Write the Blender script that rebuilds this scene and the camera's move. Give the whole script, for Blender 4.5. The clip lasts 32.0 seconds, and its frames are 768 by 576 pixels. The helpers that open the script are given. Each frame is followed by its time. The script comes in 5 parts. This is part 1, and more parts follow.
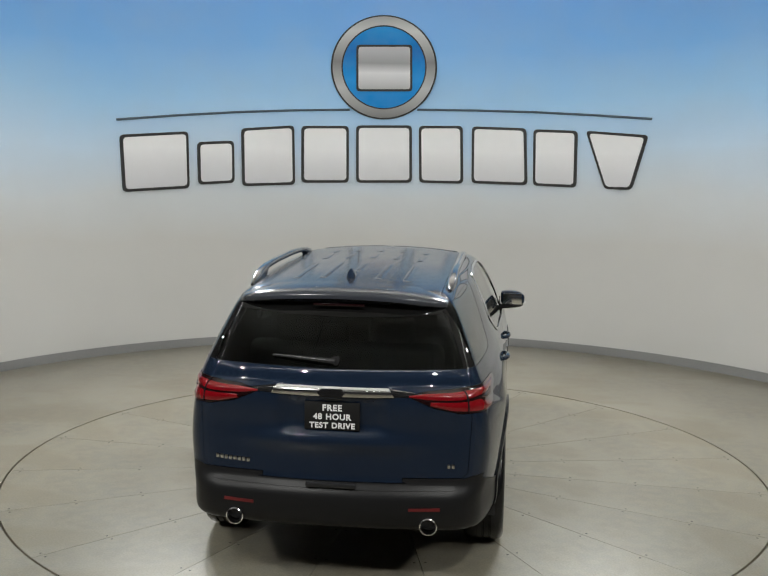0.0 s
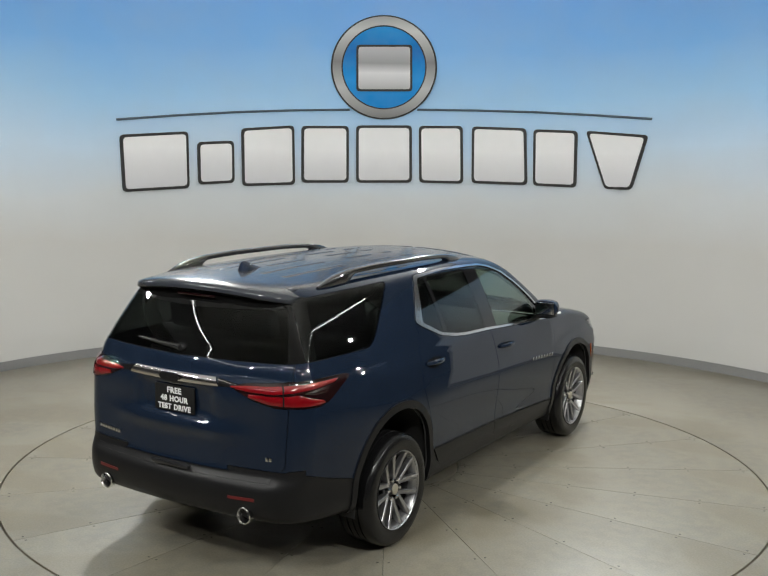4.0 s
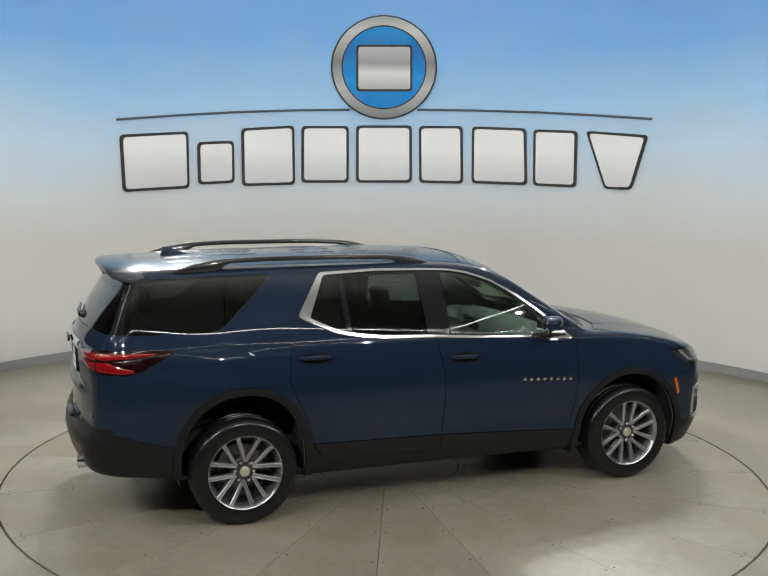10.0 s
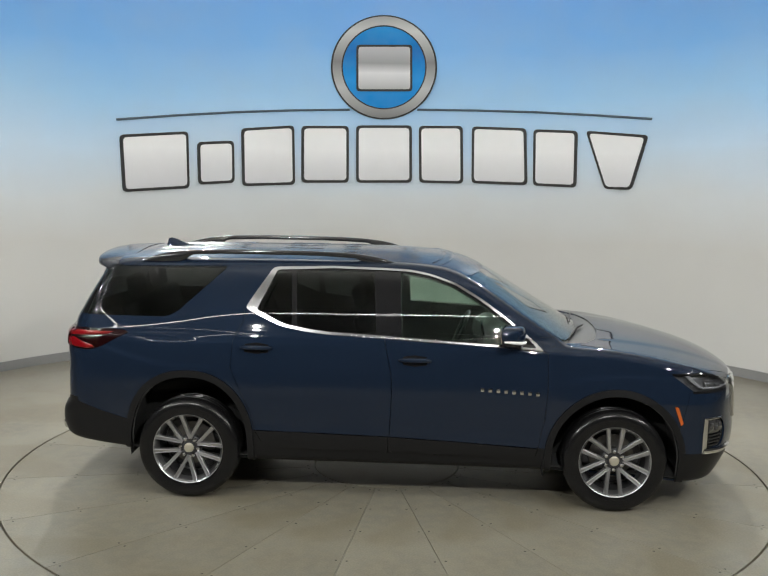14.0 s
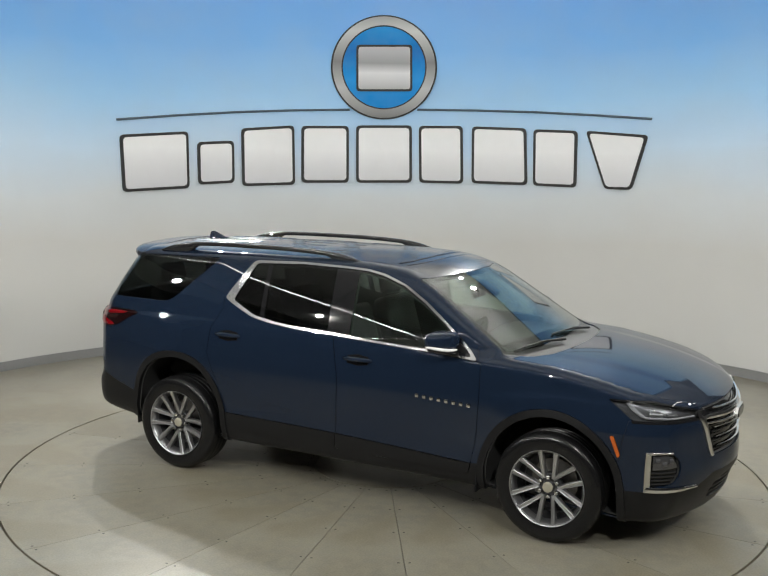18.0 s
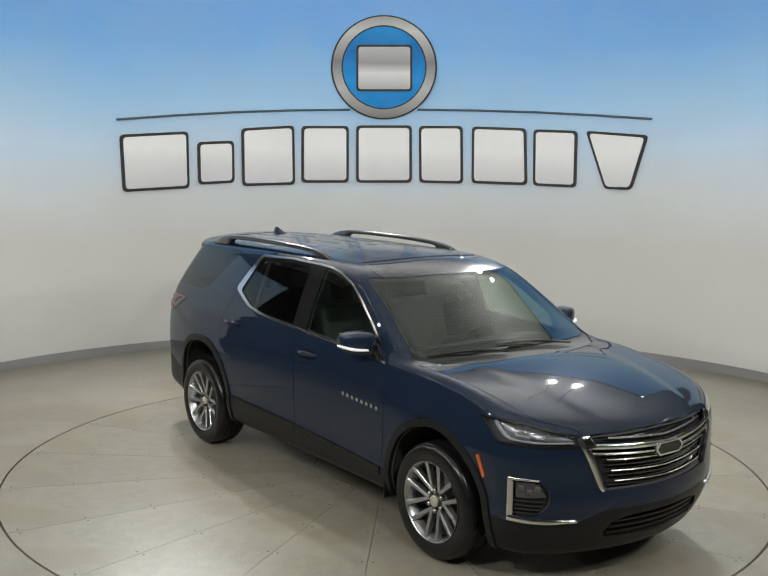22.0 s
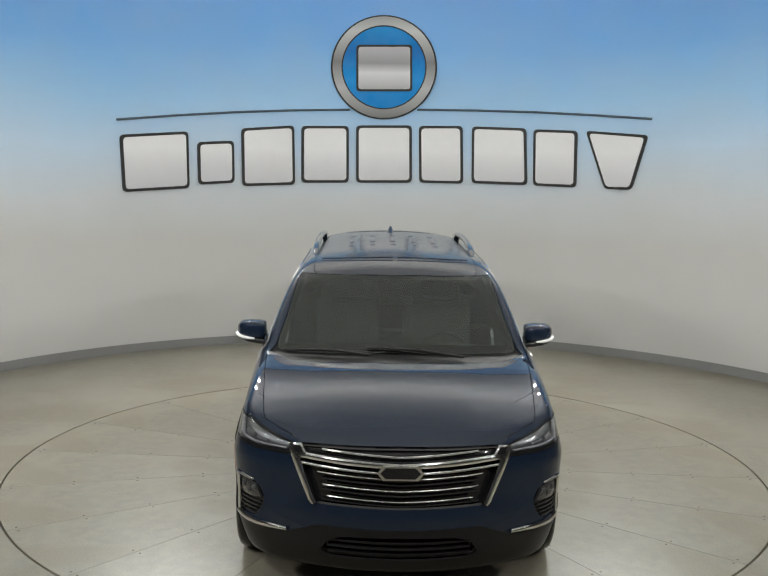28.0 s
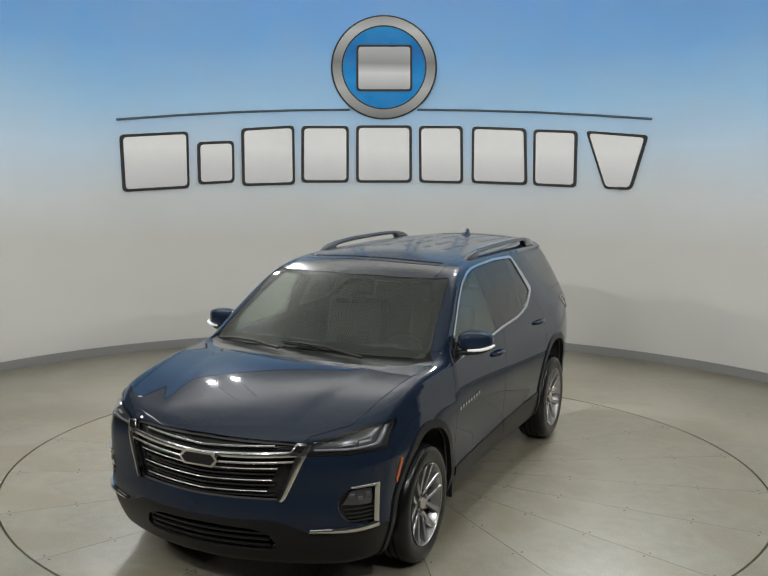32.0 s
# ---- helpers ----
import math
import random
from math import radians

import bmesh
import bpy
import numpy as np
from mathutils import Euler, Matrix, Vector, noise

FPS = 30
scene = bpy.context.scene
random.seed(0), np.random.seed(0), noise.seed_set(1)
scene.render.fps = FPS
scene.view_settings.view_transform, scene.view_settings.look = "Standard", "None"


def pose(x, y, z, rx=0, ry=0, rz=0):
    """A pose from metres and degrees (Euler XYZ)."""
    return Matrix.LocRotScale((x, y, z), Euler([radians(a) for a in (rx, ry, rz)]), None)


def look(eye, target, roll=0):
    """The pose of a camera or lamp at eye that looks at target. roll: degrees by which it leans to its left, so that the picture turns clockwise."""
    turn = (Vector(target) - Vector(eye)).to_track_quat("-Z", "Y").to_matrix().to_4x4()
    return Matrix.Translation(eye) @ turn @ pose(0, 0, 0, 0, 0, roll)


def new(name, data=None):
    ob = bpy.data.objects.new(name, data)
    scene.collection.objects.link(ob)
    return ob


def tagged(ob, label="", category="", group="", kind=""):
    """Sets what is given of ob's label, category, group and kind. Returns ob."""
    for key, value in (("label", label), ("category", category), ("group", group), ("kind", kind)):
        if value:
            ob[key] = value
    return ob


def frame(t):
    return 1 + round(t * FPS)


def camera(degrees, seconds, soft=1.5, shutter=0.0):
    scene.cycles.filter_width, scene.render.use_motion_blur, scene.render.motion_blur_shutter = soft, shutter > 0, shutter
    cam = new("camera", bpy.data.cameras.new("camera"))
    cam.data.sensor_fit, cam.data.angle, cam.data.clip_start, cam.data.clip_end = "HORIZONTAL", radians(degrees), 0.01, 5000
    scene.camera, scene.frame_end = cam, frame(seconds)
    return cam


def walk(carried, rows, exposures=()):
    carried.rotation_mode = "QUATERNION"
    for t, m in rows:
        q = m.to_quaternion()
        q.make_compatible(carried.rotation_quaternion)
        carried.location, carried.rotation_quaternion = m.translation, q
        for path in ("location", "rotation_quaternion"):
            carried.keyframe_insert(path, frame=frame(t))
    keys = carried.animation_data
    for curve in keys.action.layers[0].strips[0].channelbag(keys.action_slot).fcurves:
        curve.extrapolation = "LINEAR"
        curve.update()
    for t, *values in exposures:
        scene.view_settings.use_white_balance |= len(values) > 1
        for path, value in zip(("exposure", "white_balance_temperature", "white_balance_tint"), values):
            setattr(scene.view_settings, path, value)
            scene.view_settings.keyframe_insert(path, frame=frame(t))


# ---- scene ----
cam = camera(41.93, 32.0, soft=1.35)
EYE = pose(0.0, -7.932, 2.549, 82.144, 0.0, 0.304) @ pose(0, 0, 0, 0, 0, 0.880)
walk(cam, [(0.0, EYE), (32.0, EYE)], exposures=[(0.0, 0.26), (3.0, 0.32), (6.0, 0.43), (9.0, 0.47), (19.0, 0.48), (22.0, 0.42), (25.0, 0.31), (28.0, 0.27), (32.0, 0.25)])

WALL_R = 5.38      # inner radius of the round studio wall
DISC_R = 2.978     # radius of the turntable
TURN = [(t, 83.254 - 6.1542 * t + 0.000257 * (t - 16) ** 2) for t in range(0, 33)]

# ---- light ----
world = bpy.data.worlds.new("hall")
scene.world = world
world.use_nodes = True
world.node_tree.nodes["Background"].inputs[0].default_value = (0.55, 0.58, 0.62, 1)
world.node_tree.nodes["Background"].inputs[1].default_value = 0.05


def lamp(name, x, y, z, watts, size, cone, aim=(0, 0, 0.6), warm=(0.98, 0.98, 0.94)):
    d = bpy.data.lights.new(name, "AREA")
    d.shape, d.size, d.energy, d.color, d.spread = "DISK", size, watts, warm, radians(cone)
    ob = new(name, d)
    ob.matrix_world = look((x, y, z), aim)
    return ob


# spotlights on the lighting frame round the studio: x, y, z, watts, cone
SPOTS = [(2.62, 4.10, 4.86, 40, 105), (3.08, 3.72, 4.86, 40, 105), (-3.03, 3.90, 4.86, 40, 105), (-2.58, 4.22, 4.86, 40, 105),
         (-5.40, -0.40, 3.60, 13, 105), (-5.40, -3.20, 4.10, 32, 130), (5.50, 0.20, 3.60, 13, 105), (5.40, -3.20, 4.10, 32, 130),
         # the wide ones wash the upper wall; the last two are added fill
         (1.24, -5.45, 3.95, 74, 175), (-2.20, -5.42, 3.95, 74, 175), (4.10, -5.40, 4.05, 48, 175), (-4.60, -5.40, 4.05, 48, 175)]
for sx, sy, sz, w, cone in SPOTS:
    tagged(lamp("spot_lamp", sx, sy, sz, w, 0.10, cone, (0, 5, 4.0) if cone > 150 else (0, 0, 0.6)), "round white spotlight aimed into the studio", "lamp", "studio spotlights")

# ---- materials ----
def material(name):
    m = bpy.data.materials.new(name)
    m.use_nodes = True
    t = m.node_tree
    return m, t, t.nodes["Principled BSDF"]


def link(t, a, b):
    t.links.new(a, b)


def noise_node(t, scale, detail=4, coords="Object", stretch=None):
    c = t.nodes.new("ShaderNodeTexCoord")
    n = t.nodes.new("ShaderNodeTexNoise")
    n.inputs["Scale"].default_value, n.inputs["Detail"].default_value = scale, detail
    out = c.outputs[coords]
    if stretch:
        mp = t.nodes.new("ShaderNodeMapping")
        mp.inputs["Scale"].default_value = stretch
        link(t, out, mp.inputs[0])
        out = mp.outputs[0]
    link(t, out, n.inputs["Vector"])
    return n.outputs["Fac"]


def ramp(t, fac, *stops):
    r = t.nodes.new("ShaderNodeValToRGB")
    e = r.color_ramp.elements
    while len(e) < len(stops):
        e.new(0.5)
    for el, (pos, col) in zip(e, stops):
        el.position = pos
        el.color = (*col, 1) if len(col) == 3 else col
    link(t, fac, r.inputs[0])
    return r.outputs[0]


def mix(t, fac, a, b, mode="MIX"):
    m = t.nodes.new("ShaderNodeMix")
    m.data_type, m.blend_type = "RGBA", mode
    if isinstance(fac, float):
        m.inputs[0].default_value = fac
    else:
        link(t, fac, m.inputs[0])
    for sock, v in ((m.inputs[6], a), (m.inputs[7], b)):
        if isinstance(v, tuple):
            sock.default_value = (*v, 1)
        else:
            link(t, v, sock)
    return m.outputs[2]


def bump(t, bsdf, height, strength=0.2, distance=0.01):
    b = t.nodes.new("ShaderNodeBump")
    b.inputs["Strength"].default_value, b.inputs["Distance"].default_value = strength, distance
    link(t, height, b.inputs["Height"])
    link(t, b.outputs[0], bsdf.inputs["Normal"])


def plain(name, color, rough=0.5, metal=0.0, coat=0.0, spec=0.5, grain=0.0, scale=60.0, glow=0.0, relief=0.12):
    m, t, b = material(name)
    b.inputs["Base Color"].default_value = (*color, 1)
    b.inputs["Roughness"].default_value, b.inputs["Metallic"].default_value = rough, metal
    b.inputs["Coat Weight"].default_value, b.inputs["Coat Roughness"].default_value = coat, 0.03
    b.inputs["Specular IOR Level"].default_value = spec
    if grain:
        n = noise_node(t, scale, 5)
        link(t, mix(t, n, tuple(c * (1 - grain) for c in color), tuple(min(1, c * (1 + grain)) for c in color)), b.inputs["Base Color"])
        bump(t, b, n, relief, 0.002)
    if glow:
        b.inputs["Emission Color"].default_value, b.inputs["Emission Strength"].default_value = (*color, 1), glow
    return m


def concrete(name, base, rough, per_piece):
    """Sealed concrete: cloudy tone, brownish wipe marks, fine grain."""
    m, t, b = material(name)
    big, mid, fine = noise_node(t, 0.8, 5), noise_node(t, 3.5, 7), noise_node(t, 75.0, 3)
    tone = ramp(t, big, (0.36, tuple(c * 0.80 for c in base)), (0.64, tuple(c * 1.16 for c in base)))
    tone = mix(t, ramp(t, mid, (0.42, (0.0,) * 3), (0.68, (0.55,) * 3)), tone, (base[0] * 0.88, base[1] * 0.80, base[2] * 0.70))
    smear = noise_node(t, 2.0, 6, stretch=(1.0, 0.35, 1.0))
    tone = mix(t, ramp(t, smear, (0.50, (0.0,) * 3), (0.68, (0.40,) * 3)), tone, tuple(c * 1.22 for c in base))
    mottle = noise_node(t, 11.0, 8)
    tone = mix(t, ramp(t, mottle, (0.40, (0.0,) * 3), (0.62, (0.60,) * 3)), tone, (base[0] * 1.17, base[1] * 1.12, base[2] * 1.02))
    patch = noise_node(t, 1.3, 3, stretch=(0.6, 1.0, 1.0))
    tone = mix(t, ramp(t, patch, (0.50, (0.0,) * 3), (0.60, (0.55,) * 3)), tone, (base[0] * 0.80, base[1] * 0.72, base[2] * 0.56))
    tone = mix(t, 0.13, tone, ramp(t, fine, (0.36, (0.07,) * 3), (0.64, (0.34,) * 3)))
    if per_piece:
        info = t.nodes.new("ShaderNodeObjectInfo")
        v = ramp(t, info.outputs["Random"], (0.0, (0.92, 0.905, 0.88)), (1.0, (1.07, 1.07, 1.07)))
        tone = mix(t, 1.0, tone, v, "MULTIPLY")
    link(t, tone, b.inputs["Base Color"])
    b.inputs["Roughness"].default_value = rough
    b.inputs["Specular IOR Level"].default_value = 0.5
    bump(t, b, fine, 0.05, 0.001)
    return m


FLOOR = concrete("polished_concrete", (0.214, 0.202, 0.160), 0.32, False)
PANEL = concrete("turntable_concrete", (0.214, 0.202, 0.160), 0.32, True)
BLACK = plain("black_rubber_joint", (0.055, 0.052, 0.043), 0.8)
SKIRTING = plain("grey_vinyl_skirting", (0.26, 0.26, 0.26), 0.5, grain=0.1)


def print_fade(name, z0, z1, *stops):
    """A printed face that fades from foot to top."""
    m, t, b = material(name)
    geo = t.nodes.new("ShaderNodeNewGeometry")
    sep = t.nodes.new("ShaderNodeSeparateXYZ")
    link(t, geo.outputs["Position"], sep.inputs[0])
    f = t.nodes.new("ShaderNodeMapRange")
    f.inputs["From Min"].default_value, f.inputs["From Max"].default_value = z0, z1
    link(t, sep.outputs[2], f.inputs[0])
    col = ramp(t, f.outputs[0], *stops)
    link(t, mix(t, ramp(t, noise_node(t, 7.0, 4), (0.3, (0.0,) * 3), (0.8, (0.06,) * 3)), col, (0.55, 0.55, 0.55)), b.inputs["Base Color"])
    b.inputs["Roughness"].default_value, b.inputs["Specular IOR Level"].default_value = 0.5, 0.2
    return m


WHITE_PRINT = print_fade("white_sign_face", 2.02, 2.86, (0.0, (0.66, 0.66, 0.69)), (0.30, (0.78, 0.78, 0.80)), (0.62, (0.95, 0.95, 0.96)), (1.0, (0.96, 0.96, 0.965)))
SILVER_PRINT = print_fade("silver_sign_face", 3.29, 3.90, (0.0, (0.42, 0.42, 0.43)), (0.40, (0.80, 0.80, 0.81)), (0.60, (0.36, 0.36, 0.37)), (1.0, (0.62, 0.62, 0.63)))
GREY_PRINT = print_fade("grey_sign_ring", 2.95, 4.26, (0.0, (0.22, 0.22, 0.22)), (0.30, (0.55, 0.55, 0.55)), (0.55, (0.24, 0.24, 0.24)), (0.85, (0.62, 0.62, 0.62)), (1.0, (0.34, 0.34, 0.34)))
BLACK_PRINT = plain("black_sign_edge", (0.018, 0.017, 0.017), 0.5)
BLUE_PRINT = print_fade("blue_sign_face", 3.08, 4.13, (0.0, (0.002, 0.24, 0.66)), (0.35, (0.004, 0.31, 0.76)), (0.70, (0.002, 0.18, 0.56)), (1.0, (0.010, 0.30, 0.70)))
SLATE_PRINT = plain("slate_sign_line", (0.07, 0.10, 0.14), 0.5)
HALL = plain("dark_hall_paint", (0.12, 0.12, 0.12), 0.7, grain=0.15, scale=2)
NORTH = plain("grey_hall_paint", (0.36, 0.36, 0.355), 0.8, grain=0.08, scale=2)
CEILING = plain("pale_ceiling_paint", (0.82, 0.82, 0.80), 0.8, grain=0.06, scale=2)
FILL_GLOW = plain("fill_strip_glow", (1.0, 0.98, 0.94), 0.5, glow=50.0)
TUBE_GLOW = plain("tube_glow", (1.0, 0.98, 0.94), 0.5, glow=24.0)
LAMP_BODY = plain("lamp_housing", (0.05, 0.05, 0.05), 0.5)


def mural():
    """The painted wall: plain warm grey below, a blue sky with soft cloud above."""
    m, t, b = material("sky_mural_paint")
    geo = t.nodes.new("ShaderNodeNewGeometry")
    sep = t.nodes.new("ShaderNodeSeparateXYZ")
    link(t, geo.outputs["Position"], sep.inputs[0])
    drift = noise_node(t, 0.42, 3, stretch=(1, 1, 1.6))
    h = t.nodes.new("ShaderNodeMath")
    h.operation = "MULTIPLY_ADD"
    link(t, drift, h.inputs[0])
    h.inputs[1].default_value = 0.7
    link(t, sep.outputs[2], h.inputs[2])
    f = t.nodes.new("ShaderNodeMapRange")
    f.inputs["From Min"].default_value, f.inputs["From Max"].default_value = 1.35, 5.0
    link(t, h.outputs[0], f.inputs[0])
    grey = (0.625, 0.62, 0.60)
    sky = ramp(t, f.outputs[0], (0.10, grey), (0.26, (0.68, 0.72, 0.75)), (0.42, (0.60, 0.77, 0.95)), (0.60, (0.38, 0.66, 0.97)),
               (0.78, (0.22, 0.50, 0.92)), (1.0, (0.15, 0.40, 0.86)))
    fine = noise_node(t, 1.6, 6)
    link(t, mix(t, ramp(t, fine, (0.35, (0.0,) * 3), (0.75, (0.12,) * 3)), sky, (0.50, 0.50, 0.49)), b.inputs["Base Color"])
    b.inputs["Roughness"].default_value = 0.6
    bump(t, b, noise_node(t, 180, 3), 0.05, 0.001)
    return m


MURAL = mural()


# ---- mesh helpers ----
def mesh_object(name, verts, faces, mat, parent=None, label="", smooth=False, normals=None):
    me = bpy.data.meshes.new(name)
    me.from_pydata([tuple(v) for v in verts], [], [tuple(f) for f in faces])
    if smooth or normals is not None:
        me.polygons.foreach_set("use_smooth", [True] * len(me.polygons))
    if normals is not None:
        me.normals_split_custom_set_from_vertices([tuple(n) for n in normals])
    me.materials.append(mat)
    ob = new(name, me)
    if parent is not None:
        ob.parent = parent
    return tagged(ob, label)


def part(name, bm, mat, parent=None, label="", smooth=True, sharp=40):
    """Links a bmesh as one mesh object under a thing or a part."""
    bmesh.ops.recalc_face_normals(bm, faces=bm.faces[:])
    if smooth:
        for f in bm.faces:
            f.smooth = True
        for e in bm.edges:
            if len(e.link_faces) == 2 and e.calc_face_angle(0) > radians(sharp):
                e.smooth = False
    me = bpy.data.meshes.new(name)
    bm.to_mesh(me)
    bm.free()
    me.materials.append(mat)
    ob = new(name, me)
    if parent is not None:
        ob.parent = parent
    return tagged(ob, label)


def empty(name, label, category, m=None, group="", kind=""):
    ob = new(name)
    if m is not None:
        ob.matrix_basis = m
    return tagged(ob, label, category, group, kind)


def box(sx, sy, sz, at=(0, 0, 0), turn=None, bevel=0.0, segs=2, bm=None):
    bm = bm or bmesh.new()
    made = bmesh.ops.create_cube(bm, size=1.0)["verts"]
    m = Matrix.Translation(at) @ (turn.to_4x4() if turn else Matrix()) @ Matrix.Diagonal((sx, sy, sz, 1))
    bmesh.ops.transform(bm, matrix=m, verts=made)
    if bevel:
        edges = list({e for v in made for e in v.link_edges})
        bmesh.ops.bevel(bm, geom=edges, offset=bevel, segments=segs, affect="EDGES", profile=0.5)
    return bm


def lathe(profile, segs=48, axis="Z", bm=None, at=(0, 0, 0), arc=2 * math.pi):
    """Turns (radius, height) points round an axis."""
    bm = bm or bmesh.new()
    rings, closed = [], abs(arc - 2 * math.pi) < 1e-6
    n = segs if closed else segs + 1
    for i in range(n):
        a = arc * i / segs
        ring = []
        for r, h in profile:
            v = (r * math.cos(a), r * math.sin(a), h)
            v = {"Z": v, "Y": (v[0], v[2], v[1]), "X": (v[2], v[0], v[1])}[axis]
            ring.append(bm.verts.new(Vector(v) + Vector(at)))
        rings.append(ring)
    for i in range(segs):
        a, b = rings[i], rings[(i + 1) % n]
        for j in range(len(profile) - 1):
            bm.faces.new((a[j], b[j], b[j + 1], a[j + 1]))
    bmesh.ops.remove_doubles(bm, verts=bm.verts[:], dist=1e-5)
    return bm


def tube(points, radius, segs=10, bm=None, cap=True, flat=1.0):
    """A rod along a line of points; radius may be one number or one a point. flat squeezes it upright."""
    bm = bm or bmesh.new()
    pts = [Vector(p) for p in points]
    rad = radius if isinstance(radius, (list, tuple)) else [radius] * len(pts)
    rings = []
    for i, p in enumerate(pts):
        d = (pts[min(i + 1, len(pts) - 1)] - pts[max(i - 1, 0)]).normalized()
        side = d.cross(Vector((0, 0, 1)))
        side = side.normalized() if side.length > 1e-4 else Vector((1, 0, 0))
        up = side.cross(d)
        rings.append([bm.verts.new(p + rad[i] * (math.cos(2 * math.pi * k / segs) * side + flat * math.sin(2 * math.pi * k / segs) * up)) for k in range(segs)])
    for a, b in zip(rings, rings[1:]):
        for k in range(segs):
            bm.faces.new((a[k], a[(k + 1) % segs], b[(k + 1) % segs], b[k]))
    if cap:
        bm.faces.new(rings[0][::-1])
        bm.faces.new(rings[-1])
    return bm


def ring_solid(r0, r1, z0, z1, segs, a0=0.0, a1=2 * math.pi):
    """A ring, or a stretch of one, with thickness. Angles run from +x."""
    bm = bmesh.new()
    closed = abs(a1 - a0 - 2 * math.pi) < 1e-6
    n = segs if closed else segs + 1
    cols = []
    for i in range(n):
        a = a0 + (a1 - a0) * i / segs
        c, s = math.cos(a), math.sin(a)
        cols.append([bm.verts.new((r * c, r * s, z)) for r, z in ((r0, z0), (r1, z0), (r1, z1), (r0, z1))])
    for i in range(segs):
        a, b = cols[i], cols[(i + 1) % n]
        for k in range(4):
            bm.faces.new((a[k], b[k], b[(k + 1) % 4], a[(k + 1) % 4]))
    if not closed:
        bm.faces.new(cols[0])
        bm.faces.new(cols[-1][::-1])
    return bm


# ---- the studio ----
OPEN = radians(108)   # half the opening through which the camera looks
A0, A1 = radians(-90) + OPEN, radians(270) - OPEN
B0, B1 = radians(35.5), radians(144.5)      # the stretch of wall that rises to its full height
tagged(part("wall_round", ring_solid(WALL_R, WALL_R + 0.15, 0, 4.56, 120, B0, B1), MURAL), "round studio wall painted grey below and blue sky above", "wall", kind="structure")
for side, a, b in (("east", A0, B0), ("west", B1, A1)):
    tagged(part("wall_round_" + side, ring_solid(WALL_R, WALL_R + 0.15, 0, 3.0, 24, a, b), MURAL), "low grey end of the round studio wall", "wall", kind="structure")
tagged(part("baseboard", ring_solid(WALL_R - 0.018, WALL_R - 0.002, 0, 0.105, 160, A0, A1), SKIRTING), "grey vinyl skirting along the round wall", "baseboard", kind="structure")

bm = ring_solid(DISC_R + 0.010, 14.0, -0.20, 0.0, 180)
tagged(part("floor", bm, FLOOR, sharp=30), "polished greyish-beige concrete floor", "floor", kind="structure")
bm = lathe([(0.0, -0.06), (DISC_R + 0.02, -0.06)], 96)
tagged(part("pit_floor", bm, BLACK), "dark floor of the turntable pit", "floor", kind="structure")

for nm, (cx, cy, sx, sy) in {"wall_north": (0, 12, 24, 0.2), "wall_south": (0, -12, 24, 0.2), "wall_east": (12, 0, 0.2, 23.8), "wall_west": (-12, 0, 0.2, 23.8)}.items():
    tagged(part(nm, box(sx, sy, 6.6, (cx, cy, 3.3)), NORTH if nm == "wall_north" else HALL, smooth=False), "mid grey hall wall behind the studio" if nm == "wall_north" else "dark grey hall wall", "wall", kind="structure")
tagged(part("ceiling", box(24.2, 24.2, 0.15, (0, 0, 6.675)), CEILING, smooth=False), "pale grey hall ceiling", "ceiling", kind="structure")

# added fill strip along the top of the wall, to brighten the ceiling
strip = empty("ceiling_fill_strip", "added fill light strip on the wall top, shining up at the ceiling", "lamp")
part("housing", ring_solid(WALL_R - 0.02, WALL_R + 0.01, 4.564, 4.62, 120, B0, B1), LAMP_BODY, strip)
part("diffuser", ring_solid(WALL_R + 0.016, WALL_R + 0.14, 4.564, 4.59, 120, B0, B1), FILL_GLOW, strip, "glowing white diffuser")
# straight tube lights hung in a square round the studio, with a dark valance below each
FRAME_Z = 4.70
for (xa, ya), (xb, yb) in (((-5.5, -5.55), (5.9, -5.55)), ((-5.5, -5.5), (-5.5, 1.2)), ((5.95, -5.5), (5.95, 1.2))):
    long = math.hypot(xb - xa, yb - ya) / 2
    s = empty("tube_light", "long white tube light hung over a dark valance", "lamp", pose((xa + xb) / 2, (ya + yb) / 2, FRAME_Z, 0, 0, math.degrees(math.atan2(yb - ya, xb - xa))), "hall tube lights")
    part("tube", tube([(-long, 0, 0), (long, 0, 0)], 0.011, 10), TUBE_GLOW, s, "glowing white tube")
    part("reflector_rail", box(2 * long + 0.06, 0.03, 0.05, (0, 0, 0.050), bevel=0.008), LAMP_BODY, s, "dark lamp rail")
    part("valance", box(2 * long, 0.02, 0.85, (0, 0, -0.46), bevel=0.004), HALL, s, "dark cloth valance")
    for lx in (-0.8 * long, 0.0, 0.8 * long):
        part("hanger", tube([(lx, 0, 0.07), (lx, 0, 6.605 - FRAME_Z)], 0.008, 6), LAMP_BODY, s, "thin hanger rod")
for sx, sy, sz, w, cone in SPOTS:
    s = empty("spotlight", "small black round spotlight on a ceiling stem", "lamp", look((sx, sy, sz), (0, 5, 4.0) if cone > 150 else (0, 0, 0.6)), "spotlight housings")
    part("can", lathe([(0.0, 0.20), (0.07, 0.20), (0.10, 0.14), (0.105, 0.012), (0.095, 0.012), (0.09, 0.03), (0.0, 0.03)], 28), LAMP_BODY, s)
    up = s.matrix_basis.inverted()
    part("stem", tube([up @ Vector((sx, sy, sz + 0.08)), up @ Vector((sx, sy, 6.605))], 0.014, 8), LAMP_BODY, s)


